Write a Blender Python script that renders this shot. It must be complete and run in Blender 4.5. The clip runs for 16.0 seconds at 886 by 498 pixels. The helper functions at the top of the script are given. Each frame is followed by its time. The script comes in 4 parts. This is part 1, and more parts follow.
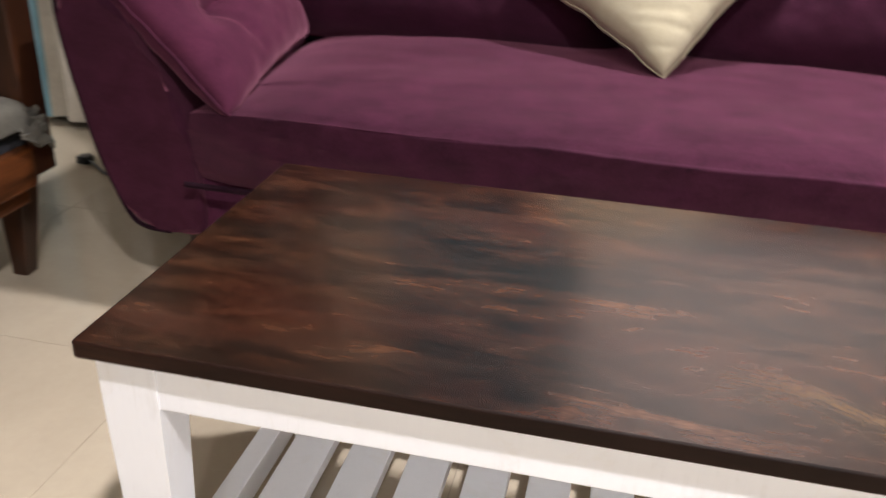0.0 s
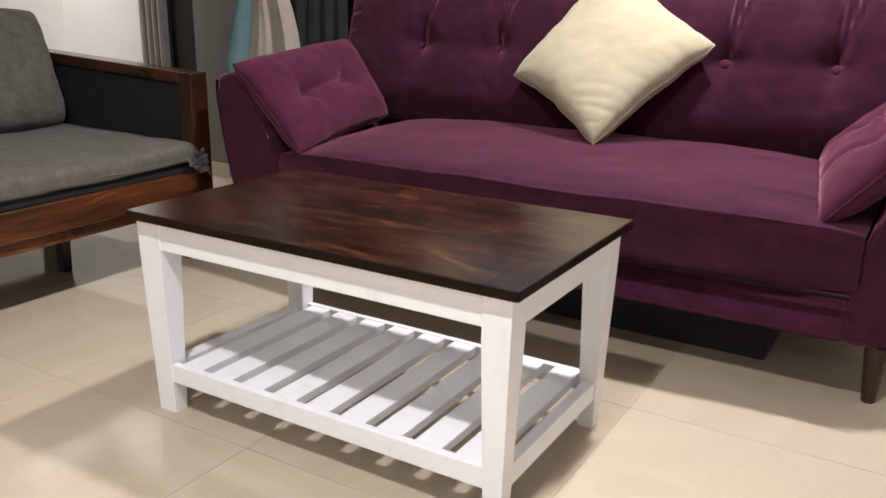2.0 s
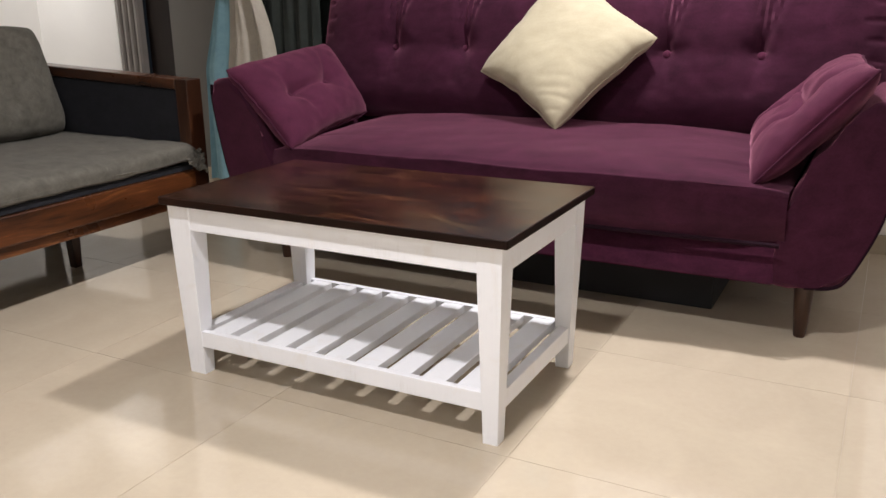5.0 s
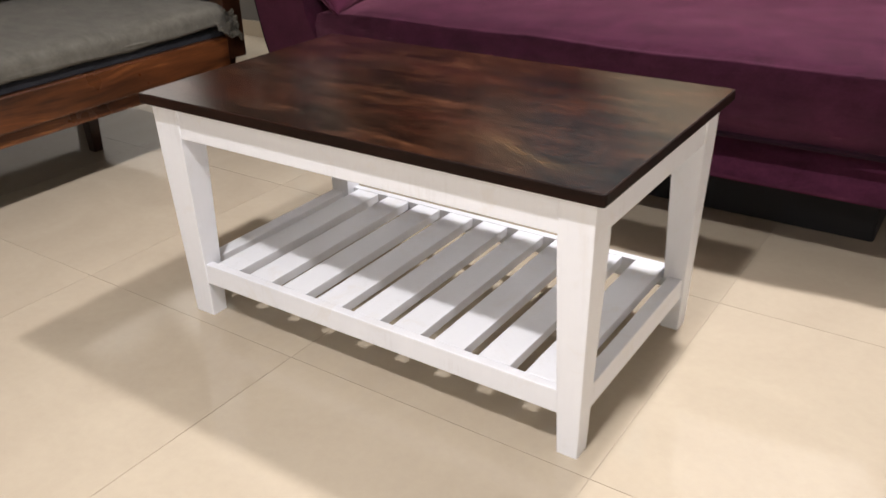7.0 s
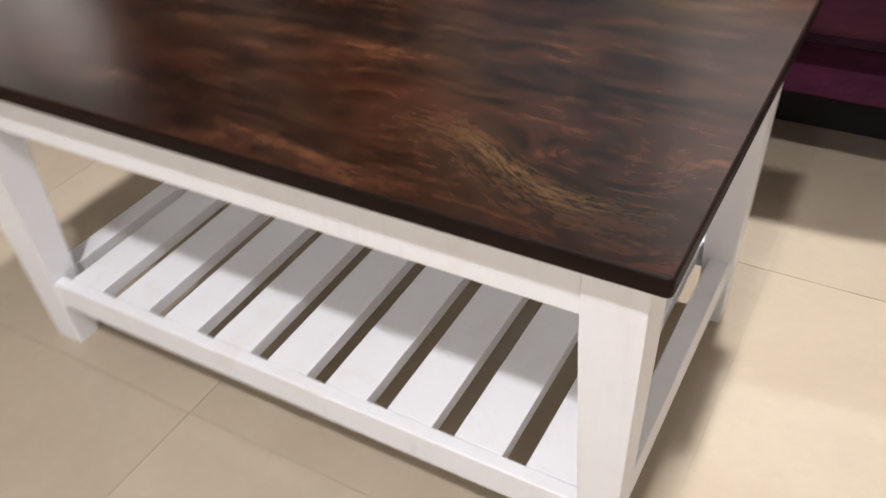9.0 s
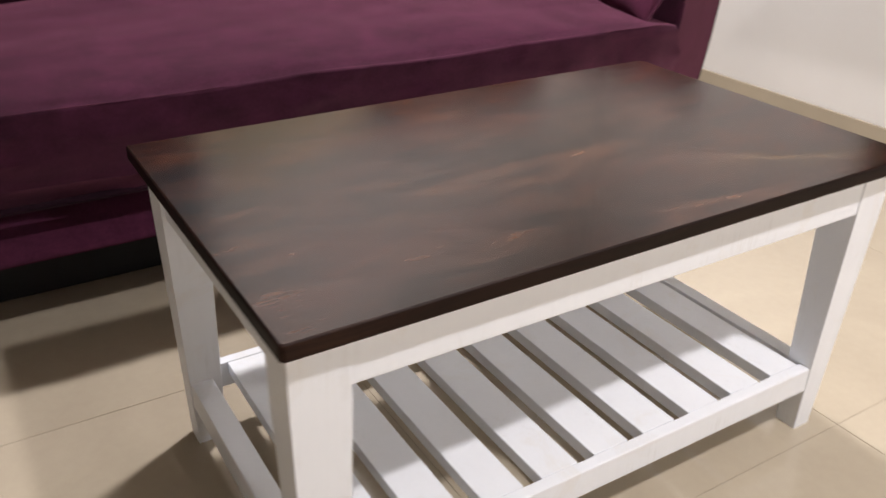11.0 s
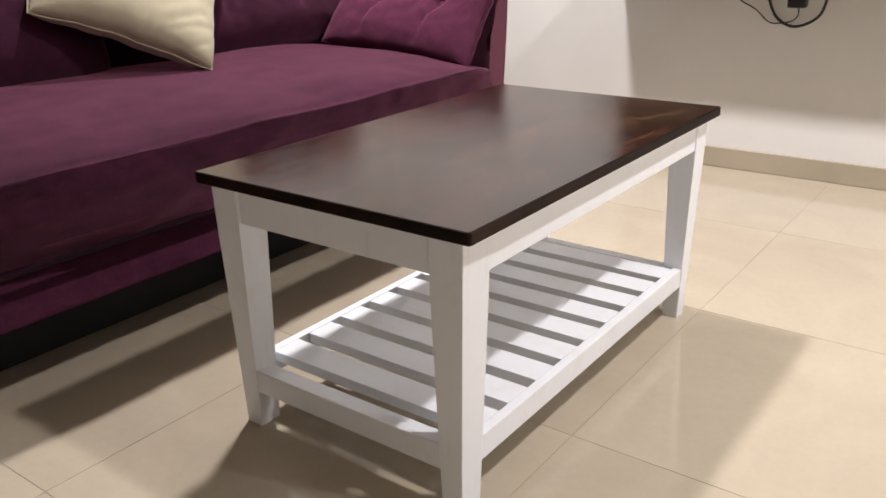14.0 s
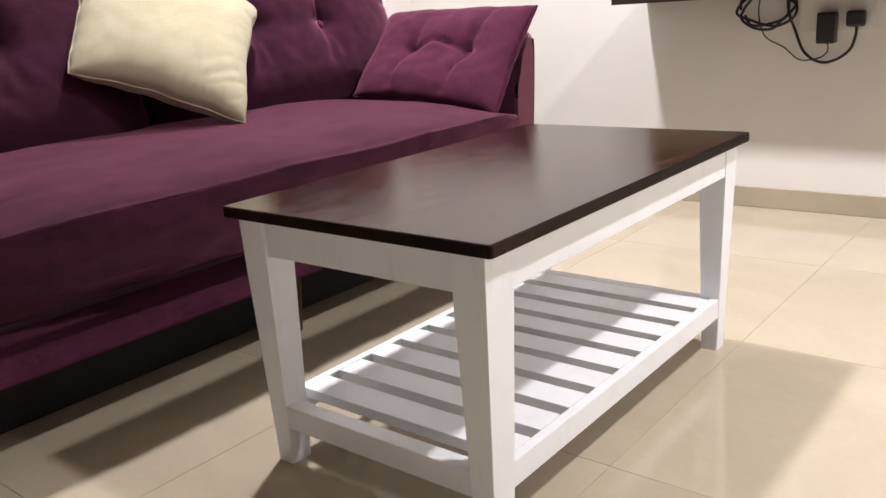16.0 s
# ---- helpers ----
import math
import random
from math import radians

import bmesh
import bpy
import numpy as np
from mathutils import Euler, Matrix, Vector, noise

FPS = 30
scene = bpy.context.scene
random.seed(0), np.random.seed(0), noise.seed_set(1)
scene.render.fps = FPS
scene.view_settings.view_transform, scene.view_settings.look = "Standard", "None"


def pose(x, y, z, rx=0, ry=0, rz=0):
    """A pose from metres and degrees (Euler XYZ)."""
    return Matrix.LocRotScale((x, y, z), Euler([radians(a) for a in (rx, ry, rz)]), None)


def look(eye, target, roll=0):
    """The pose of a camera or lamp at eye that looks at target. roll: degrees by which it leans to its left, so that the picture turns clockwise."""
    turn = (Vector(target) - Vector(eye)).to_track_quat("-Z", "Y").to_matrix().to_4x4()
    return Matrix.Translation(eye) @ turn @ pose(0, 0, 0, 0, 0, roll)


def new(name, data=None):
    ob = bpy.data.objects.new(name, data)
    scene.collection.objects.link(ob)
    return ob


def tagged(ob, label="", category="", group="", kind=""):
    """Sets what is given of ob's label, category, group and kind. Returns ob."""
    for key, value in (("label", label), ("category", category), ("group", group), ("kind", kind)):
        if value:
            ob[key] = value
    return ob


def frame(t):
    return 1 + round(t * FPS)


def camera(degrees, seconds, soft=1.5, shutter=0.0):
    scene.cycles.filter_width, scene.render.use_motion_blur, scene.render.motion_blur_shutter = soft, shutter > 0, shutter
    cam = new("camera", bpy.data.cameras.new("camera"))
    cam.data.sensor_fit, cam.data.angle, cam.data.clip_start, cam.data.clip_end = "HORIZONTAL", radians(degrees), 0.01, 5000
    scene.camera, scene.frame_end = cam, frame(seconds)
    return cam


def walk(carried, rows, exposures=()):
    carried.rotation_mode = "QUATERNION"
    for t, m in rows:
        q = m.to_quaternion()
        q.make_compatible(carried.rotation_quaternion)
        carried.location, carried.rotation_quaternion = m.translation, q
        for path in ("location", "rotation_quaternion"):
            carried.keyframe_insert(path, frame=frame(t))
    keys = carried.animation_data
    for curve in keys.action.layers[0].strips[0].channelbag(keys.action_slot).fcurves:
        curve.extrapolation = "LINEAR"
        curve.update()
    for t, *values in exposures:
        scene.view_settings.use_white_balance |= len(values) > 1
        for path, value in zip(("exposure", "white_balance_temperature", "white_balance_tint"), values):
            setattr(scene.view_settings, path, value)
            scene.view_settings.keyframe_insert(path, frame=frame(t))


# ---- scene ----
cam = camera(55.4, 16.0, shutter=0.4)
PATH = [
    (0, (0.485, -0.595, 0.895), (0.115, 1.172, 0.036), 2.4),
    (0.5, (0.7, -0.727, 0.9), (-0.005, 1.005, 0.192), 2.6),
    (1, (0.922, -0.896, 0.903), (0.148, 0.848, 0.304), 1.1),
    (1.5, (1.209, -1.001, 0.897), (0.301, 0.694, 0.346), 0.8),
    (2, (1.423, -1.102, 0.891), (0.44, 0.54, 0.313), 1.0),
    (2.5, (1.468, -1.223, 0.895), (0.506, 0.439, 0.338), -0.5),
    (3, (1.505, -1.385, 0.897), (0.582, 0.312, 0.379), -0.9),
    (3.5, (1.55, -1.446, 0.896), (0.647, 0.263, 0.381), -0.4),
    (5.8, (1.491, -1.29, 0.895), (0.584, 0.38, 0.274), -1.1),
    (6, (1.497, -1.22, 0.89), (0.529, 0.412, 0.259), -1.5),
    (6.5, (1.446, -1.1, 0.883), (0.409, 0.437, 0.132), -1.2),
    (7, (1.279, -0.9, 0.875), (0.261, 0.564, -0.031), -1.6),
    (7.5, (1.147, -0.756, 0.866), (0.171, 0.647, -0.173), -2.2),
    (8, (1.088, -0.593, 0.849), (0.121, 0.723, -0.305), -2.0),
    (8.5, (1.051, -0.478, 0.838), (0.088, 0.747, -0.416), -2.7),
    (9, (0.995, -0.438, 0.841), (0.163, 0.877, -0.415), -4.6),
    (9.2, (0.912, -0.431, 0.849), (0.283, 1.012, -0.384), -4.3),
    (10.25, (0.300, -0.600, 0.858), (0.480, 1.020, -0.200), -1.4),
    (11.3, (-0.348, -0.548, 0.854), (0.726, 0.875, -0.052), 0.5),
    (11.5, (-0.425, -0.589, 0.859), (0.656, 0.798, -0.093), 0.3),
    (12, (-0.607, -0.567, 0.869), (0.622, 0.652, -0.133), 0.7),
    (12.5, (-0.743, -0.49, 0.869), (0.641, 0.59, -0.089), 0.8),
    (13, (-0.762, -0.487, 0.861), (0.715, 0.514, -0.042), 0.5),
    (13.5, (-0.781, -0.511, 0.847), (0.76, 0.511, 0.084), -0.3),
    (14, (-0.801, -0.556, 0.811), (0.696, 0.561, 0.095), -1.3),
    (14.5, (-0.805, -0.574, 0.787), (0.646, 0.612, 0.09), -2.3),
    (15, (-0.809, -0.585, 0.763), (0.642, 0.63, 0.117), -3.2),
    (15.5, (-0.811, -0.592, 0.745), (0.655, 0.639, 0.165), -4.0),
    (16, (-0.798, -0.585, 0.742), (0.682, 0.64, 0.188), -4.0),
]
walk(cam, [(t, look(eye, target, roll)) for t, eye, target, roll in PATH],
     exposures=[(0, 0.32), (1.0, 0.34), (2.0, 0.10), (3.0, 0.0), (6.0, 0.0), (7.0, 0.06), (7.6, -0.06), (9.0, -0.08), (11.5, 0.0), (12.5, 0.0), (14.0, 0.10), (16.0, 0.25)])

# ---- light: a row of round ceiling lamps in a closed room at night ----
LAMPS = [(0.9, 1.04, 45.0), (0.9, -1.03, 38.0), (0.9, -3.10, 34.0)]
CEIL = 2.52
world = bpy.data.worlds.new("night")
scene.world = world
world.use_nodes = True
world.node_tree.nodes["Background"].inputs[0].default_value = (0.6, 0.7, 0.9, 1)
world.node_tree.nodes["Background"].inputs[1].default_value = 0.01
for lx, ly, watts in LAMPS:
    ld = bpy.data.lights.new("ceiling_lamp_light", "AREA")
    ld.shape, ld.size, ld.energy = "DISK", 0.15, watts
    ld.spread = radians(150)
    ld.color = (1.012, 0.965, 0.985)
    lo = new("ceiling_lamp_light", ld)
    lo.matrix_world = pose(lx, ly, CEIL - 0.035)
# added fill with no known source: a narrow beam that brightens the corner wall
ld = bpy.data.lights.new("corner_fill_light", "AREA")
ld.shape, ld.size, ld.energy, ld.color, ld.spread = "DISK", 0.08, 6.5, (1.0, 0.98, 0.97), radians(75)
new("corner_fill_light", ld).matrix_world = look((-2.45, 1.30, 2.36), (-2.5, 1.88, 0.9))

# room planes
XR, YB, XL, YF = 2.080, 1.88, -2.78, -4.6


# ---- materials ----
def mat(name, rough=0.5, metal=0.0):
    m = bpy.data.materials.new(name)
    m.use_nodes = True
    nt = m.node_tree
    b = nt.nodes["Principled BSDF"]
    b.inputs["Roughness"].default_value = rough
    b.inputs["Metallic"].default_value = metal
    return m, nt, b


def coords(nt, scale=(1, 1, 1), generated="Object"):
    tc = nt.nodes.new("ShaderNodeTexCoord")
    mp = nt.nodes.new("ShaderNodeMapping")
    mp.inputs["Scale"].default_value = scale
    nt.links.new(tc.outputs[generated], mp.inputs["Vector"])
    return mp.outputs["Vector"]


def ramp(nt, fac, stops):
    r = nt.nodes.new("ShaderNodeValToRGB")
    el = r.color_ramp.elements
    while len(el) < len(stops):
        el.new(0.5)
    for e, (p, c) in zip(el, stops):
        e.position, e.color = p, (*c, 1)
    nt.links.new(fac, r.inputs["Fac"])
    return r.outputs["Color"]


def noise_tex(nt, vec, scale, detail=4, rough=0.55, distortion=0.0):
    n = nt.nodes.new("ShaderNodeTexNoise")
    n.inputs["Scale"].default_value, n.inputs["Detail"].default_value = scale, detail
    n.inputs["Roughness"].default_value, n.inputs["Distortion"].default_value = rough, distortion
    nt.links.new(vec, n.inputs["Vector"])
    return n.outputs["Fac"]


def bump(nt, b, height, strength, dist):
    n = nt.nodes.new("ShaderNodeBump")
    n.inputs["Strength"].default_value, n.inputs["Distance"].default_value = strength, dist
    nt.links.new(height, n.inputs["Height"])
    nt.links.new(n.outputs["Normal"], b.inputs["Normal"])


def math_node(nt, op, a, c=None):
    n = nt.nodes.new("ShaderNodeMath")
    n.operation = op
    for i, v in enumerate((a, c)):
        if v is None:
            continue
        if isinstance(v, (int, float)):
            n.inputs[i].default_value = v
        else:
            nt.links.new(v, n.inputs[i])
    return n.outputs[0]


def mix(nt, fac, a, c, blend="MIX"):
    n = nt.nodes.new("ShaderNodeMix")
    n.data_type, n.blend_type = "RGBA", blend
    for sock, v in ((n.inputs[0], fac), (n.inputs[6], a), (n.inputs[7], c)):
        if isinstance(v, (int, float)):
            sock.default_value = v
        elif isinstance(v, tuple):
            sock.default_value = (*v, 1)
        else:
            nt.links.new(v, sock)
    return n.outputs[2]


def simple(name, col, rough=0.5, metal=0.0, vary=0.12, scale=9.0, bumps=0.0, bscale=120.0):
    m, nt, b = mat(name, rough, metal)
    v = coords(nt)
    lo, hi = tuple(c * (1 - vary) for c in col), tuple(min(1, c * (1 + vary)) for c in col)
    nt.links.new(ramp(nt, noise_tex(nt, v, scale), [(0.3, lo), (0.7, hi)]), b.inputs["Base Color"])
    if bumps:
        bump(nt, b, noise_tex(nt, v, bscale, 3), bumps, 0.002)
    return m


def fabric(name, lo, hi, sheen, tint, weave=900.0, nap=14.0, normal_tilt=0.0):
    """Cloth with a brushed nap at two scales and a fine weave; a tilted shading normal darkens or lightens upright
    faces.
    """
    m, nt, b = mat(name, 0.92)
    v = coords(nt)
    big = noise_tex(nt, v, nap, 5, 0.6, 0.6)
    fine = noise_tex(nt, v, 160.0, 3, 0.6)
    brushed = noise_tex(nt, coords(nt, (7, 26, 26)), 1.0, 4, 0.65, 0.8)
    f = math_node(nt, "ADD", math_node(nt, "MULTIPLY", big, 0.45), math_node(nt, "MULTIPLY", fine, 0.2))
    f = math_node(nt, "ADD", f, math_node(nt, "MULTIPLY", brushed, 0.35))
    nt.links.new(ramp(nt, f, [(0.34, lo), (0.64, hi)]), b.inputs["Base Color"])
    b.inputs["Sheen Weight"].default_value = sheen
    b.inputs["Sheen Roughness"].default_value = 0.42
    b.inputs["Sheen Tint"].default_value = (*tint, 1)
    b.inputs["Specular IOR Level"].default_value = 0.15
    bump(nt, b, noise_tex(nt, v, weave, 2), 0.25, 0.001)
    if normal_tilt:
        leaned = nt.nodes.new("ShaderNodeVectorMath")
        leaned.operation = "ADD"
        tc = nt.nodes.new("ShaderNodeTexCoord")
        nt.links.new(tc.outputs["Normal"], leaned.inputs[0])
        leaned.inputs[1].default_value = (0, 0, normal_tilt)
        unit = nt.nodes.new("ShaderNodeVectorMath")
        unit.operation = "NORMALIZE"
        nt.links.new(leaned.outputs[0], unit.inputs[0])
        nt.links.new(unit.outputs[0], b.inputs["Normal"].links[0].from_node.inputs["Normal"])
    return m


def wood(name, dark, mid, light, rough=0.3, along=0, fine=60.0, lines=13.0):
    """Streaky hardwood; the grain runs along one axis."""
    m, nt, b = mat(name, rough)
    tc = nt.nodes.new("ShaderNodeTexCoord")
    vec = tc.outputs["Object"]
    sep = nt.nodes.new("ShaderNodeSeparateXYZ")
    nt.links.new(vec, sep.inputs[0])
    ax = [sep.outputs[i] for i in range(3)]
    u = ax[along]
    w = math_node(nt, "ADD", ax[(along + 1) % 3], math_node(nt, "MULTIPLY", ax[(along + 2) % 3], 0.8))
    wav = noise_tex(nt, coords(nt, tuple(1.6 if i == along else 5 for i in range(3))), 1.0, 2)
    w = math_node(nt, "ADD", w, math_node(nt, "MULTIPLY", math_node(nt, "SUBTRACT", wav, 0.5), 0.10))
    comb = nt.nodes.new("ShaderNodeCombineXYZ")
    nt.links.new(math_node(nt, "MULTIPLY", u, 1.7), comb.inputs[0])
    nt.links.new(math_node(nt, "MULTIPLY", w, lines), comb.inputs[1])
    streak = noise_tex(nt, comb.outputs[0], 1.0, 8, 0.68, 0.3)
    comb2 = nt.nodes.new("ShaderNodeCombineXYZ")
    nt.links.new(math_node(nt, "MULTIPLY", u, 6.0), comb2.inputs[0])
    nt.links.new(math_node(nt, "MULTIPLY", w, fine * 3.0), comb2.inputs[1])
    pores = noise_tex(nt, comb2.outputs[0], 1.0, 3, 0.6)
    blot = noise_tex(nt, coords(nt, tuple(2.2 if i == along else 5.0 for i in range(3))), 1.0, 3)
    f = math_node(nt, "ADD", math_node(nt, "MULTIPLY", streak, 0.62), math_node(nt, "MULTIPLY", pores, 0.16))
    f = math_node(nt, "ADD", f, math_node(nt, "MULTIPLY", blot, 0.22))
    col = ramp(nt, f, [(0.40, dark), (0.48, tuple(0.5 * (a + c) for a, c in zip(dark, mid))), (0.55, mid), (0.66, light)])
    nt.links.new(col, b.inputs["Base Color"])
    rr = nt.nodes.new("ShaderNodeMapRange")
    rr.inputs["To Min"].default_value, rr.inputs["To Max"].default_value = rough * 0.8, rough * 1.25
    worn = noise_tex(nt, coords(nt, (4, 4, 4)), 1.0, 4)
    nt.links.new(worn, rr.inputs["Value"])
    nt.links.new(rr.outputs[0], b.inputs["Roughness"])
    bump(nt, b, pores, 0.08, 0.001)
    return m


def gauss(nt, p, q, cx, cy, sx, sy):
    """A soft oval spot over two coordinates."""
    dx = math_node(nt, "DIVIDE", math_node(nt, "SUBTRACT", p, cx), sx)
    dy = math_node(nt, "DIVIDE", math_node(nt, "SUBTRACT", q, cy), sy)
    r2 = math_node(nt, "ADD", math_node(nt, "MULTIPLY", dx, dx), math_node(nt, "MULTIPLY", dy, dy))
    return math_node(nt, "POWER", 2.718, math_node(nt, "MULTIPLY", r2, -1.0))


def tabletop_wood():
    """Dark stained hardwood: soft broken streaks, two grain eyes and a golden crotch figure between them, under lacquer."""
    m, nt, b = mat("walnut_stained_tabletop", 0.2)
    tc = nt.nodes.new("ShaderNodeTexCoord")
    sep = nt.nodes.new("ShaderNodeSeparateXYZ")
    nt.links.new(tc.outputs["Object"], sep.inputs[0])
    x, y = sep.outputs[0], sep.outputs[1]

    def add(p, q):
        return math_node(nt, "ADD", p, q)

    def mul(p, q):
        return math_node(nt, "MULTIPLY", p, q)

    def grid(p, q, third=0.0):
        c = nt.nodes.new("ShaderNodeCombineXYZ")
        for k, v in enumerate((p, q)):
            nt.links.new(v, c.inputs[k])
        c.inputs[2].default_value = third
        return c.outputs[0]

    sway = noise_tex(nt, grid(mul(x, 2.4), mul(y, 6.0)), 1.0, 3)
    w = add(y, mul(math_node(nt, "SUBTRACT", sway, 0.5), 0.085))
    for cx, cy, sx, sy, amp in ((0.815, 0.104, 0.085, 0.034, 0.064), (0.545, 0.088, 0.052, 0.024, 0.036), (0.83, 0.018, 0.060, 0.020, 0.024), (0.20, 0.33, 0.075, 0.028, 0.030)):
        w = add(w, mul(gauss(nt, x, y, cx, cy, sx, sy), amp))
    broad = noise_tex(nt, grid(mul(x, 3.4), mul(w, 20.0), 1.0), 1.0, 5, 0.62, 0.7)
    streak = noise_tex(nt, grid(mul(x, 11.0), mul(w, 70.0), 2.0), 1.0, 5, 0.62, 0.8)
    pores = noise_tex(nt, grid(mul(x, 60.0), mul(w, 420.0), 3.0), 1.0, 3, 0.65)
    mottle = noise_tex(nt, grid(mul(x, 13.0), mul(y, 24.0), 4.0), 1.0, 6, 0.63, 0.6)
    f = add(add(mul(broad, 0.32), mul(streak, 0.22)), add(mul(mottle, 0.30), mul(pores, 0.16)))
    # rings round the eyes of the grain
    for cx, cy, sx, sy, k in ((0.825, 0.103, 0.085, 0.034, 0.026), (0.545, 0.088, 0.050, 0.022, 0.018), (0.835, 0.016, 0.060, 0.018, 0.018)):
        oval = math_node(nt, "LOGARITHM", math_node(nt, "MAXIMUM", gauss(nt, x, y, cx, cy, sx, sy), 0.0001), 2.718)
        ring = math_node(nt, "SINE", add(mul(math_node(nt, "SQRT", mul(oval, -1.0)), 15.0), mul(mottle, 13.0)))
        f = add(f, mul(mul(ring, gauss(nt, x, y, cx, cy, sx * 1.5, sy * 1.5)), k))
    col = ramp(nt, f, [(0.37, (0.0048, 0.0025, 0.0019)), (0.475, (0.0160, 0.0068, 0.0042)), (0.555, (0.044, 0.0172, 0.0090)), (0.70, (0.150, 0.064, 0.030))])
    cool = ramp(nt, noise_tex(nt, grid(mul(x, 2.6), mul(w, 9.0), 9.0), 1.0, 4, 0.6), [(0.48, (0, 0, 0)), (0.64, (1, 1, 1))])
    col = mix(nt, mul(cool, 0.50), col, mix(nt, f, (0.003, 0.0022, 0.0019), (0.036, 0.022, 0.016)))
    flush = ramp(nt, noise_tex(nt, grid(mul(x, 3.0), mul(w, 11.0), 14.0), 1.0, 4, 0.6), [(0.50, (0, 0, 0)), (0.66, (1, 1, 1))])
    col = mix(nt, mul(flush, 0.45), col, mix(nt, f, (0.004, 0.0016, 0.0012), (0.085, 0.024, 0.014)))
    # the golden figure dips towards the edge between the eyes
    dip = math_node(nt, "TANH", math_node(nt, "DIVIDE", math_node(nt, "SUBTRACT", x, 0.725), 0.055))
    lift = gauss(nt, x, x, 0.90, 0.90, 0.09, 0.09)
    off = add(math_node(nt, "SUBTRACT", y, add(mul(dip, -0.036), mul(lift, 0.022))), -0.088)
    band = add(mul(gauss(nt, off, x, 0.0, 0.755, 0.011, 0.085), 0.8), mul(gauss(nt, off, x, -0.012, 0.70, 0.034, 0.13), 0.36))
    hair = ramp(nt, noise_tex(nt, grid(mul(x, 42.0), mul(off, 240.0), 6.0), 1.0, 5, 0.75, 0.9), [(0.42, (0.0, 0.0, 0.0)), (0.64, (1, 1, 1))])
    col = mix(nt, mul(band, hair), col, (0.135, 0.075, 0.030))
    nt.links.new(col, b.inputs["Base Color"])
    rr = nt.nodes.new("ShaderNodeMapRange")
    rr.inputs["From Min"].default_value, rr.inputs["From Max"].default_value = 0.36, 0.64
    rr.inputs["To Min"].default_value, rr.inputs["To Max"].default_value = 0.245, 0.165
    nt.links.new(add(mul(mottle, 0.5), mul(streak, 0.5)), rr.inputs["Value"])
    nt.links.new(rr.outputs[0], b.inputs["Roughness"])
    b.inputs["Specular IOR Level"].default_value = 0.0
    gloss = nt.nodes.new("ShaderNodeBsdfGlossy")
    gloss.distribution = "BECKMANN"
    nt.links.new(rr.outputs[0], gloss.inputs["Roughness"])
    fr = nt.nodes.new("ShaderNodeFresnel")
    fr.inputs["IOR"].default_value = 1.50
    mx = nt.nodes.new("ShaderNodeMixShader")
    nt.links.new(fr.outputs[0], mx.inputs[0])
    nt.links.new(b.outputs[0], mx.inputs[1])
    nt.links.new(gloss.outputs[0], mx.inputs[2])
    nt.links.new(mx.outputs[0], nt.nodes["Material Output"].inputs["Surface"])
    return m


M_TOP = tabletop_wood()
M_EDGE = wood("walnut_stained_edge", (0.006, 0.003, 0.002), (0.017, 0.007, 0.0045), (0.040, 0.018, 0.010), 0.5)
M_EDGE.node_tree.nodes["Principled BSDF"].inputs["Specular IOR Level"].default_value = 0.12
M_BENCH = wood("sheesham_wood", (0.016, 0.006, 0.003), (0.105, 0.034, 0.011), (0.36, 0.145, 0.045), 0.28, along=1, lines=18.0)
M_BENCHX = wood("sheesham_wood_arm", (0.018, 0.006, 0.003), (0.07, 0.024, 0.009), (0.20, 0.08, 0.028), 0.28, along=0, lines=18.0)
M_BENCHZ = wood("sheesham_wood_post", (0.010, 0.004, 0.002), (0.040, 0.014, 0.006), (0.13, 0.05, 0.018), 0.30, along=2)
M_DARKW = wood("dark_door_wood", (0.006, 0.003, 0.002), (0.011, 0.006, 0.0045), (0.02, 0.011, 0.008), 0.4, along=2)
M_SLEG = wood("sofa_leg_wood", (0.02, 0.008, 0.005), (0.05, 0.02, 0.011), (0.09, 0.035, 0.018), 0.35, along=2)
M_SHELFW = wood("shelf_wood", (0.012, 0.007, 0.005), (0.03, 0.016, 0.010), (0.055, 0.03, 0.018), 0.4, along=1)
M_VELVET = fabric("plum_velvet", (0.0220, 0.0040, 0.0112), (0.052, 0.0104, 0.0275), 0.42, (1.0, 0.36, 0.54))
# shaded copies for seat front and back, a lit, lighter-coloured copy for the base
M_VELVETS = fabric("plum_velvet_shaded_front", (0.0180, 0.0033, 0.0094), (0.055, 0.0112, 0.0290), 0.40, (1.0, 0.38, 0.58), normal_tilt=-0.38)
M_VELVETB = fabric("plum_velvet_lit_base", (0.026, 0.0048, 0.0140), (0.078, 0.0158, 0.0410), 0.42, (1.0, 0.36, 0.56), normal_tilt=0.75)
M_VELVETK = fabric("plum_velvet_back", (0.0210, 0.0037, 0.0112), (0.050, 0.0098, 0.0270), 0.42, (1.0, 0.36, 0.58), normal_tilt=-0.16)
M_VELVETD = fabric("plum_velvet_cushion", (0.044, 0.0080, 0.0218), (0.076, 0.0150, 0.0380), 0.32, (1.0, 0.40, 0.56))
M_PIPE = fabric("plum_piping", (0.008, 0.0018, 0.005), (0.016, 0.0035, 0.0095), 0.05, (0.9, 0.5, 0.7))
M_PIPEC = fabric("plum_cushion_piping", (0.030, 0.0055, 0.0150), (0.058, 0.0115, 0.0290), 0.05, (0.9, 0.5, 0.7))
M_CREAM = fabric("cream_velvet", (0.36, 0.320, 0.222), (0.45, 0.402, 0.290), 0.25, (1, 0.95, 0.85), nap=8.0)
M_GREY = fabric("grey_cotton", (0.074, 0.070, 0.058), (0.136, 0.129, 0.109), 0.1, (1, 1, 1), 600.0, 22.0)
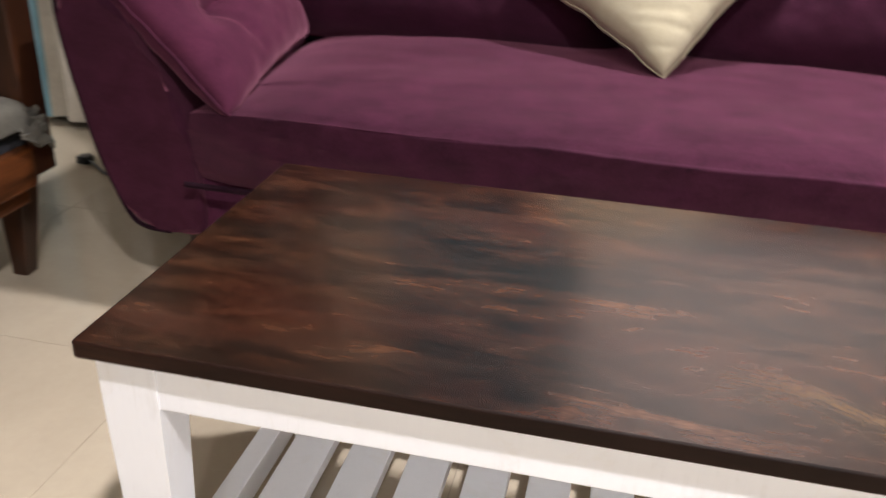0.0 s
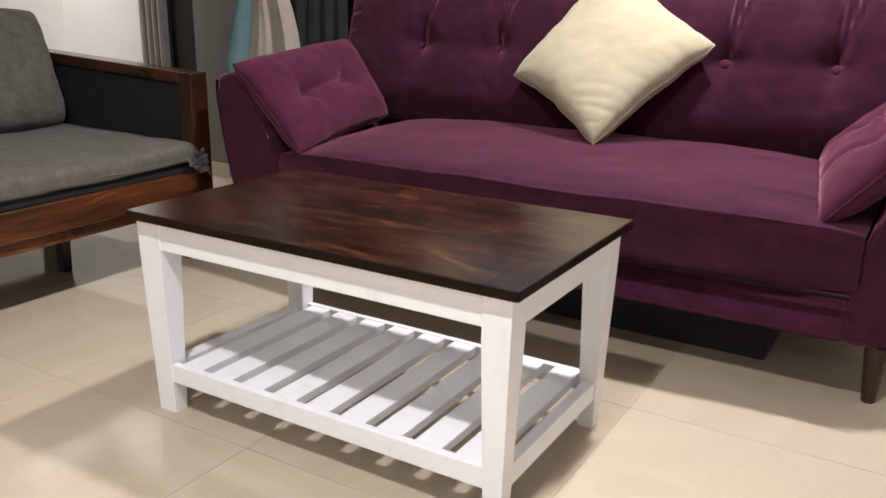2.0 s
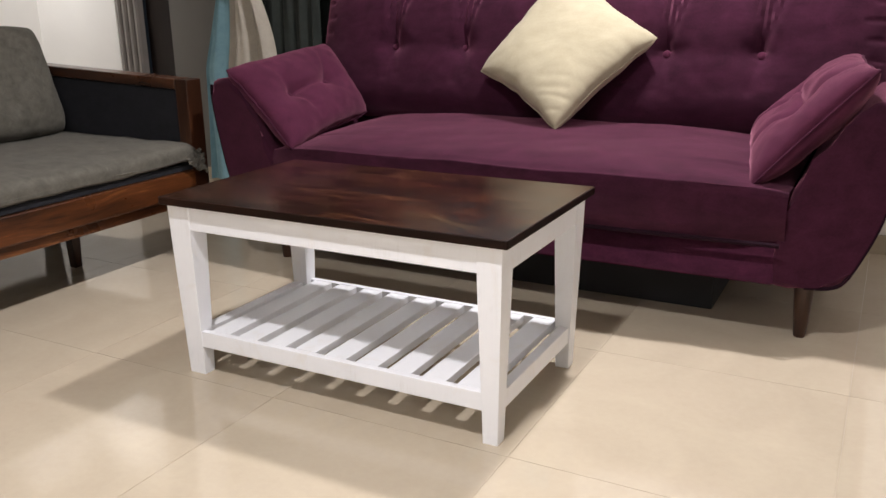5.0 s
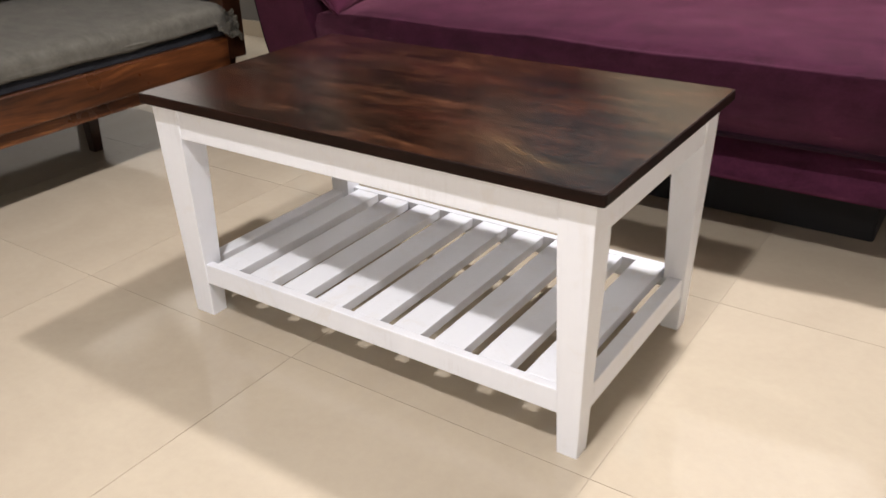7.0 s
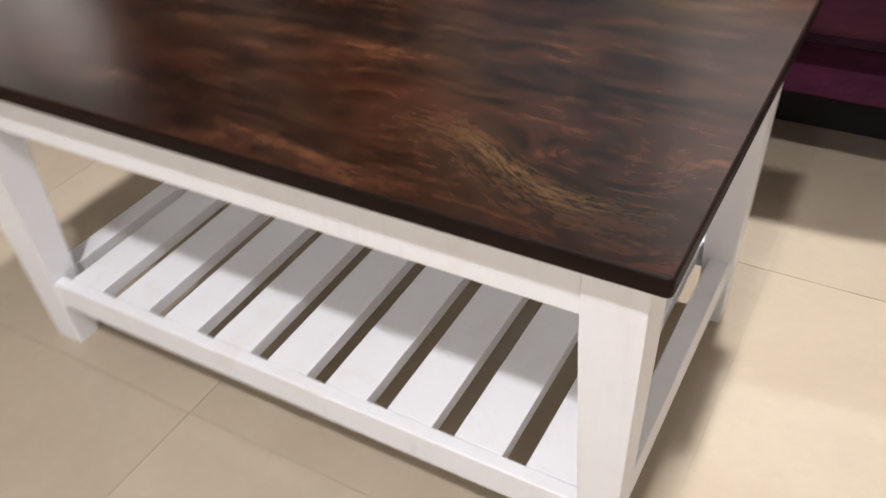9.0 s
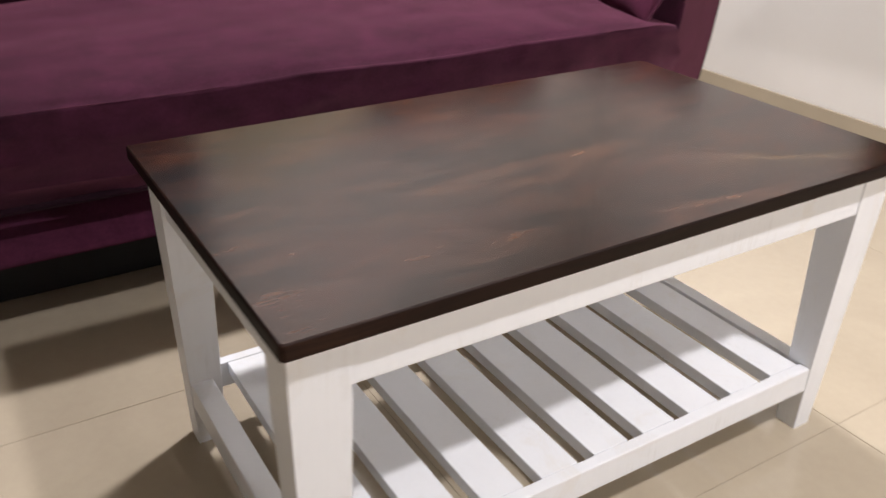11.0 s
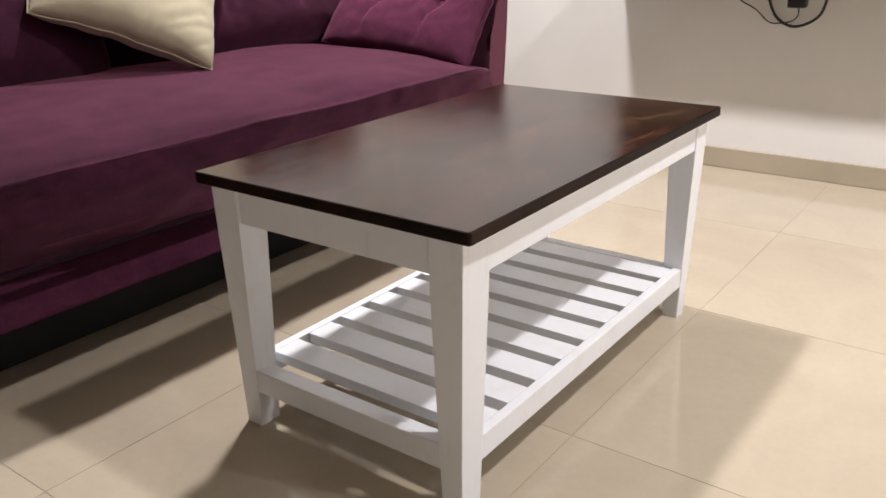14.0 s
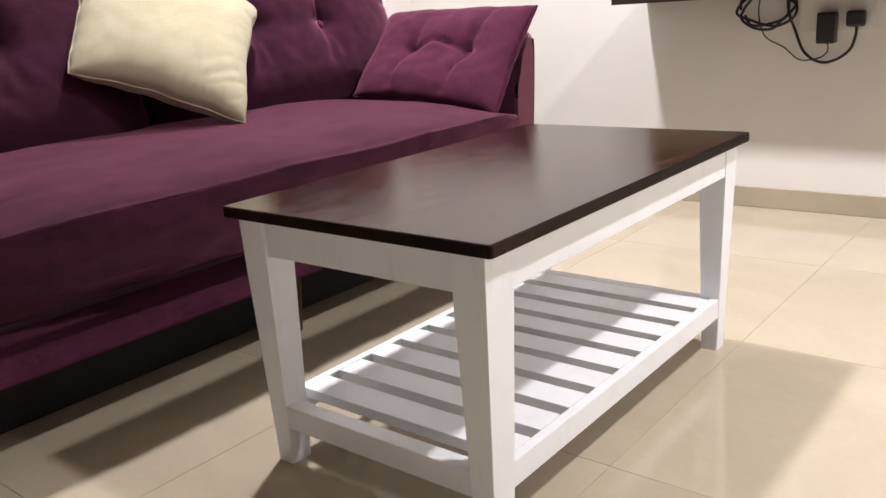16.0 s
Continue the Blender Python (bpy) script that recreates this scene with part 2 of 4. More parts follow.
M_CHAR = fabric("charcoal_cloth", (0.011, 0.012, 0.015), (0.020, 0.021, 0.026), 0.1, (1, 1, 1), 600.0, 22.0)
M_BLUE = fabric("blue_curtain_cloth", (0.15, 0.28, 0.33), (0.22, 0.37, 0.42), 0.1, (1, 1, 1), 500.0, 10.0)
M_BEIGE = fabric("beige_curtain_cloth", (0.46, 0.42, 0.35), (0.58, 0.54, 0.46), 0.1, (1, 1, 1), 500.0, 10.0)
M_STILE = simple("grey_window_paint", (0.16, 0.165, 0.172), 0.45, vary=0.06)
M_SHEER = fabric("dark_green_curtain_cloth", (0.026, 0.031, 0.028), (0.042, 0.049, 0.045), 0.1, (1, 1, 1), 500.0, 10.0)
M_WALL = simple("white_wall_paint", (0.78, 0.76, 0.73), 0.6, vary=0.03, scale=3.0, bumps=0.12, bscale=220.0)
M_GWALL = simple("grey_wall_paint", (0.135, 0.128, 0.115), 0.6, vary=0.05, scale=3.0, bumps=0.12, bscale=220.0)
M_CEIL = simple("ceiling_paint", (0.80, 0.79, 0.77), 0.8, vary=0.03)
M_SKIRT = simple("skirting_tile", (0.42, 0.36, 0.27), 0.25, vary=0.06, scale=5.0)
M_GROUT = simple("tile_grout", (0.385, 0.33, 0.25), 0.35, vary=0.28, scale=3.5)
M_BLACK = simple("black_plastic", (0.012, 0.012, 0.013), 0.35, vary=0.1)
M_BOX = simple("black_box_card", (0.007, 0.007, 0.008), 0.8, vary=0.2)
M_WPLAST = simple("white_plastic", (0.75, 0.73, 0.70), 0.3, vary=0.03)
M_ALU = simple("bronze_window_frame", (0.05, 0.045, 0.04), 0.4, 0.6, vary=0.1)
M_CHROME = simple("steel_handle", (0.10, 0.09, 0.085), 0.35, 1.0, vary=0.05)
M_TRIM = simple("taupe_door_trim", (0.22, 0.20, 0.185), 0.45, vary=0.1, scale=12.0)
M_NIGHT = simple("night_outside", (0.030, 0.040, 0.036), 0.9, vary=0.3, scale=1.5)


def white_paint():
    """Brushed white paint with faint thin streaks and rubbed patches where the wood shows."""
    m, nt, b = mat("white_brushed_paint", 0.42)
    v = coords(nt, (1, 1, 1))
    big = noise_tex(nt, v, 12.0, 5, 0.65)
    st = noise_tex(nt, coords(nt, (140, 140, 12)), 1.0, 3, 0.6)
    f = math_node(nt, "ADD", math_node(nt, "MULTIPLY", big, 0.6), math_node(nt, "MULTIPLY", st, 0.4))
    col = ramp(nt, f, [(0.28, (0.79, 0.80, 0.82)), (0.42, (0.86, 0.880, 0.918)), (0.7, (0.885, 0.904, 0.94))])
    rub = ramp(nt, noise_tex(nt, coords(nt, (9, 9, 9)), 1.0, 6, 0.68, 0.8), [(0.56, (0, 0, 0)), (0.72, (1, 1, 1))])
    col = mix(nt, math_node(nt, "MULTIPLY", rub, 0.5), col, (0.80, 0.775, 0.735))
    nt.links.new(col, b.inputs["Base Color"])
    bump(nt, b, st, 0.12, 0.001)
    return m


def tile_mat():
    m, nt, b = mat("beige_vitrified_tile", 0.13)
    v = coords(nt, generated="Object")
    info = nt.nodes.new("ShaderNodeObjectInfo")
    big = noise_tex(nt, v, 2.5, 4, 0.6, 0.8)
    fine = noise_tex(nt, v, 55.0, 4, 0.7)
    f = math_node(nt, "ADD", math_node(nt, "MULTIPLY", big, 0.75), math_node(nt, "MULTIPLY", fine, 0.25))
    f = math_node(nt, "ADD", f, math_node(nt, "MULTIPLY", math_node(nt, "SUBTRACT", info.outputs["Random"], 0.5), 0.06))
    nt.links.new(ramp(nt, f, [(0.3, (0.435, 0.370, 0.280)), (0.7, (0.515, 0.446, 0.340))]), b.inputs["Base Color"])
    rr = nt.nodes.new("ShaderNodeMapRange")
    rr.inputs["To Min"].default_value, rr.inputs["To Max"].default_value = 0.045, 0.11
    nt.links.new(noise_tex(nt, v, 6.0, 5), rr.inputs["Value"])
    nt.links.new(rr.outputs[0], b.inputs["Roughness"])
    return m


def glass_mat():
    m, nt, b = mat("window_glass", 0.02)
    b.inputs["Base Color"].default_value = (0.80, 0.88, 0.84, 1)
    b.inputs["Transmission Weight"].default_value = 1.0
    b.inputs["IOR"].default_value = 1.5
    return m


def glow(name, col, power):
    m, nt, b = mat(name, 0.4)
    b.inputs["Emission Color"].default_value = (*col, 1)
    b.inputs["Emission Strength"].default_value = power
    return m


M_WHITE, M_TILE, M_GLASS = white_paint(), tile_mat(), glass_mat()
M_LAMP = glow("lamp_diffuser", (1.0, 0.95, 0.86), 20.0)
M_LED = glow("red_indicator", (1.0, 0.05, 0.08), 4.0)

# ---- building helpers ----
ORIGIN = {}


def thing(name, label, category, at=(0, 0, 0), group="", kind=""):
    e = new(name)
    e.empty_display_size = 0.1
    e.location = at
    ORIGIN[e.name] = Vector(at)
    return tagged(e, label, category, group, kind)


def part(name, bm, material, parent=None, label="", smooth=True, kind=""):
    """One mesh object in world coordinates, under a thing or a part."""
    o = ORIGIN[parent.name] if parent else Vector((0, 0, 0))
    bmesh.ops.translate(bm, verts=bm.verts, vec=-o)
    bmesh.ops.recalc_face_normals(bm, faces=bm.faces)
    flags = [smooth and f.material_index == 0 for f in bm.faces]
    for f in bm.faces:
        f.material_index = 0
    me = bpy.data.meshes.new(name)
    bm.to_mesh(me)
    bm.free()
    if smooth:
        me.set_sharp_from_angle(angle=radians(38))
    me.polygons.foreach_set("use_smooth", flags)
    me.materials.append(material)
    ob = new(name, me)
    ob.parent = parent
    ORIGIN[ob.name] = o
    return tagged(ob, label, kind=kind)


def keep_flat(bm, r):
    """Marks the broad faces, so that only the narrow rounded edges are shaded smooth."""
    for f in bm.faces:
        f.material_index = int(f.calc_area() / max(e.calc_length() for e in f.edges) > 2.2 * r)
    return bm


def rbox(x0, x1, y0, y1, z0, z1, r=0.003, seg=2):
    bm = bmesh.new()
    bmesh.ops.create_cube(bm, size=1.0)
    for v in bm.verts:
        v.co = Vector((x0 + (v.co.x + 0.5) * (x1 - x0), y0 + (v.co.y + 0.5) * (y1 - y0), z0 + (v.co.z + 0.5) * (z1 - z0)))
    if r:
        bmesh.ops.bevel(bm, geom=bm.edges[:], offset=r, segments=seg, affect="EDGES", profile=0.5)
    return keep_flat(bm, r)


def taper(top, bottom, z1, z0, r=0.003):
    """A four-sided post between two rectangles (x0, x1, y0, y1)."""
    bm = bmesh.new()
    rows = []
    for (x0, x1, y0, y1), z in ((bottom, z0), (top, z1)):
        rows.append([bm.verts.new(p) for p in ((x0, y0, z), (x1, y0, z), (x1, y1, z), (x0, y1, z))])
    bm.faces.new(rows[0][::-1]), bm.faces.new(rows[1])
    for i in range(4):
        bm.faces.new((rows[0][i], rows[0][(i + 1) % 4], rows[1][(i + 1) % 4], rows[1][i]))
    if r:
        bmesh.ops.bevel(bm, geom=bm.edges[:], offset=r, segments=2, affect="EDGES", profile=0.5)
    return keep_flat(bm, r)


def prism(outline, axis, a, c, r=0.0, seg=3):
    """An outline in the plane across an axis (0 x, 1 y, 2 z), carried from a to c along it."""
    bm = bmesh.new()

    def at(p, s):
        q = list(p)
        q.insert(axis, s)
        return bm.verts.new(q)
    A, B = [at(p, a) for p in outline], [at(p, c) for p in outline]
    fa, fb = bm.faces.new(A), bm.faces.new(B[::-1])
    n = len(A)
    for i in range(n):
        bm.faces.new((A[i], B[i], B[(i + 1) % n], A[(i + 1) % n]))
    if r:
        es = [e for e in bm.edges if len(e.link_faces) == 2 and (fa in e.link_faces or fb in e.link_faces)]
        bmesh.ops.bevel(bm, geom=es, offset=r, segments=seg, affect="EDGES", profile=0.5)
        for f in bm.faces:
            f.material_index = int(len(f.verts) > 4 or (n < 8 and f.calc_area() / max(e.calc_length() for e in f.edges) > 2.2 * r))
    return bm


def spline(pts, n=8, closed=False):
    """Points along a smooth line through pts."""
    P = [Vector(p) for p in pts]
    out, m = [], len(P)
    for i in range(m if closed else m - 1):
        if closed:
            a, b, c, d = P[i - 1], P[i], P[(i + 1) % m], P[(i + 2) % m]
        else:
            a, b, c, d = P[max(i - 1, 0)], P[i], P[i + 1], P[min(i + 2, m - 1)]
        for k in range(n):
            t = k / n
            out.append(0.5 * ((2 * b) + (c - a) * t + (2 * a - 5 * b + 4 * c - d) * t * t + (3 * b - a - 3 * c + d) * t ** 3))
    if not closed:
        out.append(P[-1])
    return out


def tube(line, r, sides=8, closed=False):
    bm = bmesh.new()
    rings, n = [], len(line)
    up = Vector((0.13, 0.31, 0.94)).normalized()
    for i, p in enumerate(line):
        a = line[i - 1] if (i or closed) else p
        c = line[(i + 1) % n] if (i < n - 1 or closed) else p
        d = (c - a)
        d = d.normalized() if d.length > 1e-9 else Vector((0, 0, 1))
        s = d.cross(up)
        s = s.normalized() if s.length > 1e-4 else d.orthogonal().normalized()
        q = s.cross(d).normalized()
        up = q
        rings.append([bm.verts.new(p + r * (math.cos(6.2832 * k / sides) * s + math.sin(6.2832 * k / sides) * q)) for k in range(sides)])
    for i in range(n if closed else n - 1):
        A, B = rings[i], rings[(i + 1) % n]
        for k in range(sides):
            bm.faces.new((A[k], A[(k + 1) % sides], B[(k + 1) % sides], B[k]))
    if not closed:
        bm.faces.new(rings[0][::-1]), bm.faces.new(rings[-1])
    return bm


def sheet(nu, nv, f, thick=0.0, closed_u=False):
    """A grid of points f(u, v) with u and v from 0 to 1."""
    bm = bmesh.new()
    g = [[bm.verts.new(f(i / nu, j / nv)) for j in range(nv + 1)] for i in range(nu + (0 if closed_u else 1))]
    k = len(g)
    for i in range(nu):
        for j in range(nv):
            bm.faces.new((g[i][j], g[(i + 1) % k][j], g[(i + 1) % k][j + 1], g[i][j + 1]))
    if thick:
        bmesh.ops.recalc_face_normals(bm, faces=bm.faces)
        bmesh.ops.solidify(bm, geom=bm.faces[:], thickness=thick)
    return bm


def frame_of(o, ux, uy):
    """A pose from an origin and two directions."""
    x = Vector(ux).normalized()
    z = x.cross(Vector(uy)).normalized()
    y = z.cross(x)
    m = Matrix((x, y, z)).transposed().to_4x4()
    m.translation = Vector(o)
    return m


def cushion_shape(w, h, t, dents=(), pull=0.05, power=2.6, n=44, wob=0.004, folds=(), seed=0.0, fade=0.7, rnd=0.0, wavy=0.0):
    """Front height over the plane for a stuffed cushion, and its outline pull."""
    def plan(u, v):
        x = u * w / 2 * (1 - pull * (1 - v * v))
        y = v * h / 2 * (1 - pull * (1 - u * u))
        x *= 1 - rnd * abs(v) ** 12
        y *= 1 - rnd * w / h * abs(u) ** 12
        if wavy:
            x += wavy * noise.noise(Vector((u * 1.3 + seed, v * 4.2, 7.0)))
            y += wavy * noise.noise(Vector((u * 4.2, v * 1.3 + seed, 9.0)))
        return x, y

    def high(u, v, side):
        e = max(0.0, (1 - abs(u) ** power)) * max(0.0, (1 - abs(v) ** power))
        z = t / 2 * e ** 0.42
        x, y = plan(u, v)
        z += wob * e ** 0.5 * noise.noise(Vector((x * 9 + seed, y * 9, side * 3.0)))
        z += 0.6 * wob * e ** 0.3 * noise.noise(Vector((x * 26 + seed, y * 26, side * 3.0)))
        if side > 0:
            for dx, dy, depth, s in dents:
                r2 = ((x - dx) ** 2 + (y - dy) ** 2) / (s * s)
                z -= depth * (0.65 * math.exp(-r2) + 0.35 * math.exp(-8 * r2)) * min(1.0, e * 4)
            cut = 0.0
            for x0, y0, x1, y1, depth, s in folds:
                ex, ey = x1 - x0, y1 - y0
                q = max(0.0, min(1.0, ((x - x0) * ex + (y - y0) * ey) / (ex * ex + ey * ey)))
                d2 = ((x - x0 - q * ex) ** 2 + (y - y0 - q * ey) ** 2) / (s * s)
                cut = max(cut, depth * math.exp(-d2) * (1 - fade * q))
            z -= cut * min(1.0, e * 4)
        return z * side
    return plan, high, n


def cushion_mesh(shape, m):
    plan, high, n = shape
    put = m if callable(m) else (lambda p: m @ p)
    bm = bmesh.new()
    layers = []
    for side in (1, -1):
        g = []
        for i in range(n + 1):
            row = []
            for j in range(n + 1):
                u, v = -math.cos(math.pi * i / n), -math.cos(math.pi * j / n)
                u, v = 0.5 * u + 0.5 * (2 * i / n - 1), 0.5 * v + 0.5 * (2 * j / n - 1)
                rim = i in (0, n) or j in (0, n)
                if side < 0 and rim:
                    row.append(layers[0][i][j])
                    continue
                x, y = plan(u, v)
                row.append(bm.verts.new(put(Vector((x, y, 0 if rim else high(u, v, side))))))
            g.append(row)
        layers.append(g)
        for i in range(n):
            for j in range(n):
                bm.faces.new((g[i][j], g[i + 1][j], g[i + 1][j + 1], g[i][j + 1]))
    return bm


def rim_line(shape, m, k=16):
    plan = shape[0]
    put = m if callable(m) else (lambda p: m @ p)
    pts = []
    for a, c, d, e in ((-1, -1, 1, -1), (1, -1, 1, 1), (1, 1, -1, 1), (-1, 1, -1, -1)):
        for i in range(k):
            s = i / k
            x, y = plan(a + (d - a) * s, c + (e - c) * s)
            pts.append(put(Vector((x, y, 0))))
    return pts


def dome(p, n, r, h, seg=14):
    """A small domed button at p that faces n."""
    bm = bmesh.new()
    bmesh.ops.create_uvsphere(bm, u_segments=seg, v_segments=8, radius=1.0)
    q = Vector(n).to_track_quat("Z", "Y").to_matrix().to_4x4()
    bmesh.ops.transform(bm, matrix=Matrix.Translation(p) @ q @ Matrix.Diagonal((r, r, h, 1)), verts=bm.verts)
    return bm


def rod(x, y, z0, z1, r0, r1, seg=20, lean=(0, 0)):
    """A round tapered post."""
    bm = bmesh.new()
    rings = []
    for z, r, k in ((z0, r0 * 0.9, 0), (z0 + 0.004, r0, 0), (z1, r1, 1)):
        rings.append([bm.verts.new((x + lean[0] * (1 - k) + r * math.cos(6.28319 * i / seg), y + lean[1] * (1 - k) + r * math.sin(6.28319 * i / seg), z)) for i in range(seg)])
    for a, c in zip(rings, rings[1:]):
        for i in range(seg):
            bm.faces.new((a[i], a[(i + 1) % seg], c[(i + 1) % seg], c[i]))
    bm.faces.new(rings[0][::-1]), bm.faces.new(rings[-1])
    return bm


# ---- the room ----
T = 0.12
floor = part("floor", rbox(XL - T, XR + T, YF - T, YB + 0.5, -0.10, -0.0010, 0), M_GROUT, label="beige polished floor with large square tiles and thin joints", kind="structure", smooth=False)
tagged(floor, category="floor")
ceiling = part("ceiling", rbox(XL - T, XR + T, YF - T, YB + T, CEIL, CEIL + 0.1, 0), M_CEIL, label="plain white painted ceiling", kind="structure", smooth=False)
tagged(ceiling, category="ceiling")


def wall(name, x0, x1, y0, y1, z0=0.0, z1=CEIL, m=M_WALL, label="plain white painted wall"):
    return tagged(part(name, rbox(x0, x1, y0, y1, z0, z1, 0), m, label=label, kind="structure", smooth=False), category="wall")


WIN0, WIN1, WINZ = -1.36, 0.34, 2.10
DOOR0, DOOR1 = -2.0, -1.785
wall("wall_east", XR, XR + T, YF - T, YB + T, -0.1)
wall("wall_west", XL - T, XL, YF - T, YB + T, -0.1)
wall("wall_south", XL, XR, YF - T, YF, -0.1)
wall("wall_north", WIN1, XR, YB, YB + T, -0.1)
wall("wall_north_over_window", WIN0, WIN1, YB, YB + T, WINZ, CEIL)
wall("wall_north_left", DOOR1, WIN0, YB, YB + T, -0.1, CEIL, M_GWALL, "grey painted wall beside the window")
wall("wall_north_over_door", DOOR0 - 0.65, DOOR1, YB, YB + T, 2.12, CEIL)
wall("wall_north_corner", XL, DOOR0 - 0.17, YB, YB + T, -0.1)

for nm, b in (("skirting_east", rbox(XR - 0.010, XR, YF, YB - 0.011, 0.0, 0.070, 0.002)), ("skirting_north", rbox(WIN1 + 0.06, XR, YB - 0.010, YB, 0.0, 0.070, 0.002)),
              ("skirting_north_left", rbox(DOOR1, WIN0 - 0.06, YB - 0.010, YB, 0.0, 0.070, 0.002)), ("skirting_west", rbox(XL, XL + 0.010, YF, YB, 0.0, 0.070, 0.002))):
    tagged(part(nm, b, M_SKIRT, label="low beige tile skirting along the wall", kind="structure"), category="skirting")

# window with dark glass, night outside
win = thing("window_1", "tall window with dark glass at night between curtains", "window", (WIN0, YB, 0), kind="structure")
for nm, b in (("window_frame", rbox(WIN0, WIN0 + 0.05, YB - 0.01, YB + 0.09, 0, WINZ)), ("window_frame", rbox(WIN1 - 0.05, WIN1, YB - 0.01, YB + 0.09, 0, WINZ)),
              ("window_frame", rbox(WIN0 + 0.05, WIN1 - 0.05, YB - 0.01, YB + 0.09, WINZ - 0.05, WINZ)), ("window_frame", rbox(WIN0 + 0.05, WIN1 - 0.05, YB - 0.01, YB + 0.09, 0, 0.06)),
              ("stile", rbox(-0.655, -0.430, YB, YB + 0.08, 0.06, WINZ - 0.05))):
    part(nm, b, M_STILE if nm == "stile" else M_ALU, win)
for a, c in ((WIN0 + 0.05, -0.655), (-0.430, WIN1 - 0.05)):
    p = part("pane", rbox(a, c, YB + 0.035, YB + 0.041, 0.06, WINZ - 0.05, 0), M_GLASS, win, smooth=False)
    p.visible_shadow = False
tagged(part("backdrop", rbox(WIN0 - 0.6, WIN1 + 0.6, YB + 0.45, YB + 0.47, -0.1, CEIL, 0), M_NIGHT, label="dark night outside the window", kind="structure", smooth=False), category="backdrop")

# dark door with moulded trim
door = thing("door_1", "dark brown wooden door with steel handle in a moulded frame", "door", (DOOR1, YB, 0), kind="structure")
leaf = part("door_leaf", rbox(DOOR0, DOOR1, YB + 0.05, YB + 0.09, 0.01, 2.12, 0.002), M_DARKW, door, "dark brown door leaf")
part("handle", tube(spline([(-1.86, YB + 0.05, 0.975), (-1.86, YB + 0.01, 0.975), (-1.875, YB, 0.975), (-1.95, YB, 0.97)], 5), 0.009), M_CHROME, leaf, "steel lever handle")
for k in range(4):
    x = DOOR0 - 0.165 + k * 0.042
    part("trim_strip", prism([(x, 0.03), (x + 0.006, 0.0), (x + 0.014, -0.012), (x + 0.026, -0.012), (x + 0.034, 0.0), (x + 0.040, 0.03)], 2, 0.0, 2.16), M_TRIM, door, smooth=False)
for o in door.children:
    if o.name.startswith("trim_strip"):
        o.data.transform(Matrix.Translation((0, YB, 0)))

# ceiling lamps
for lx, ly, watts in LAMPS:
    lamp = thing("ceiling_lamp", "round white ceiling lamp, switched on", "lamp", (lx, ly, CEIL), group="ceiling lamps")
    part("rim", rod(lx, ly, CEIL - 0.03, CEIL, 0.10, 0.10, 32), M_WPLAST, lamp)
    part("diffuser", rod(lx, ly, CEIL - 0.034, CEIL - 0.028, 0.078, 0.078, 32), M_LAMP, lamp, "glowing diffuser")

# made-up fixture, out of view, for the fill on the corner wall
spot = thing("wall_fill_spot", "added unseen white spot that brightens the corner wall", "lamp", (-2.45, 1.30, CEIL))
part("bracket", rod(-2.45, 1.27, 2.40, CEIL, 0.008, 0.02, 14), M_WPLAST, spot)
axis = (Vector((-2.5, 1.88, 0.9)) - Vector((-2.45, 1.30, 2.36))).normalized()
part("head", tube([Vector((-2.45, 1.30, 2.36)) - axis * 0.10, Vector((-2.45, 1.30, 2.36)) - axis * 0.004], 0.045, 20), M_WPLAST, spot)

# ---- coffee table ----
L, W, H, TH = 0.900, 0.530, 0.457, 0.019
tbl = thing("coffee_table", "white-painted coffee table with dark walnut top and slatted shelf", "table", (L / 2, W / 2, 0))
ORIGIN[tbl.name] = Vector((0, 0, 0))
tbl.location = (0, 0, 0)


def board():
    """The top board, its corners rounded in plan and its edges eased."""
    bm = bmesh.new()
    bmesh.ops.create_cube(bm, size=1.0)
    for v in bm.verts:
        v.co = Vector(((v.co.x + 0.5) * L, (v.co.y + 0.5) * W, H - TH + (v.co.z + 0.5) * TH))
    ups = [e for e in bm.edges if abs(e.verts[0].co.z - e.verts[1].co.z) > 0.01]
    bmesh.ops.bevel(bm, geom=ups, offset=0.006, segments=4, affect="EDGES", profile=0.5)
    rims = [e for e in bm.edges if abs(e.verts[0].co.z - e.verts[1].co.z) < 0.001]
    bmesh.ops.bevel(bm, geom=rims, offset=0.0028, segments=3, affect="EDGES", profile=0.5)
    return keep_flat(bm, 0.0028)


top = part("tabletop", board(), M_TOP, tbl, "dark walnut-stained plank top with swirling grain")
top.data.materials.append(M_EDGE)
# unseen underside made white as a reflector, to brighten the slats below
top.data.materials.append(M_WHITE)
for f in top.data.polygons:
    if f.normal.z < 0.985:
        f.material_index = 2 if f.normal.z < -0.99 else 1
ZA = H - TH
A0, A1, B0, B1 = 0.018, 0.074, 0.032, 0.067


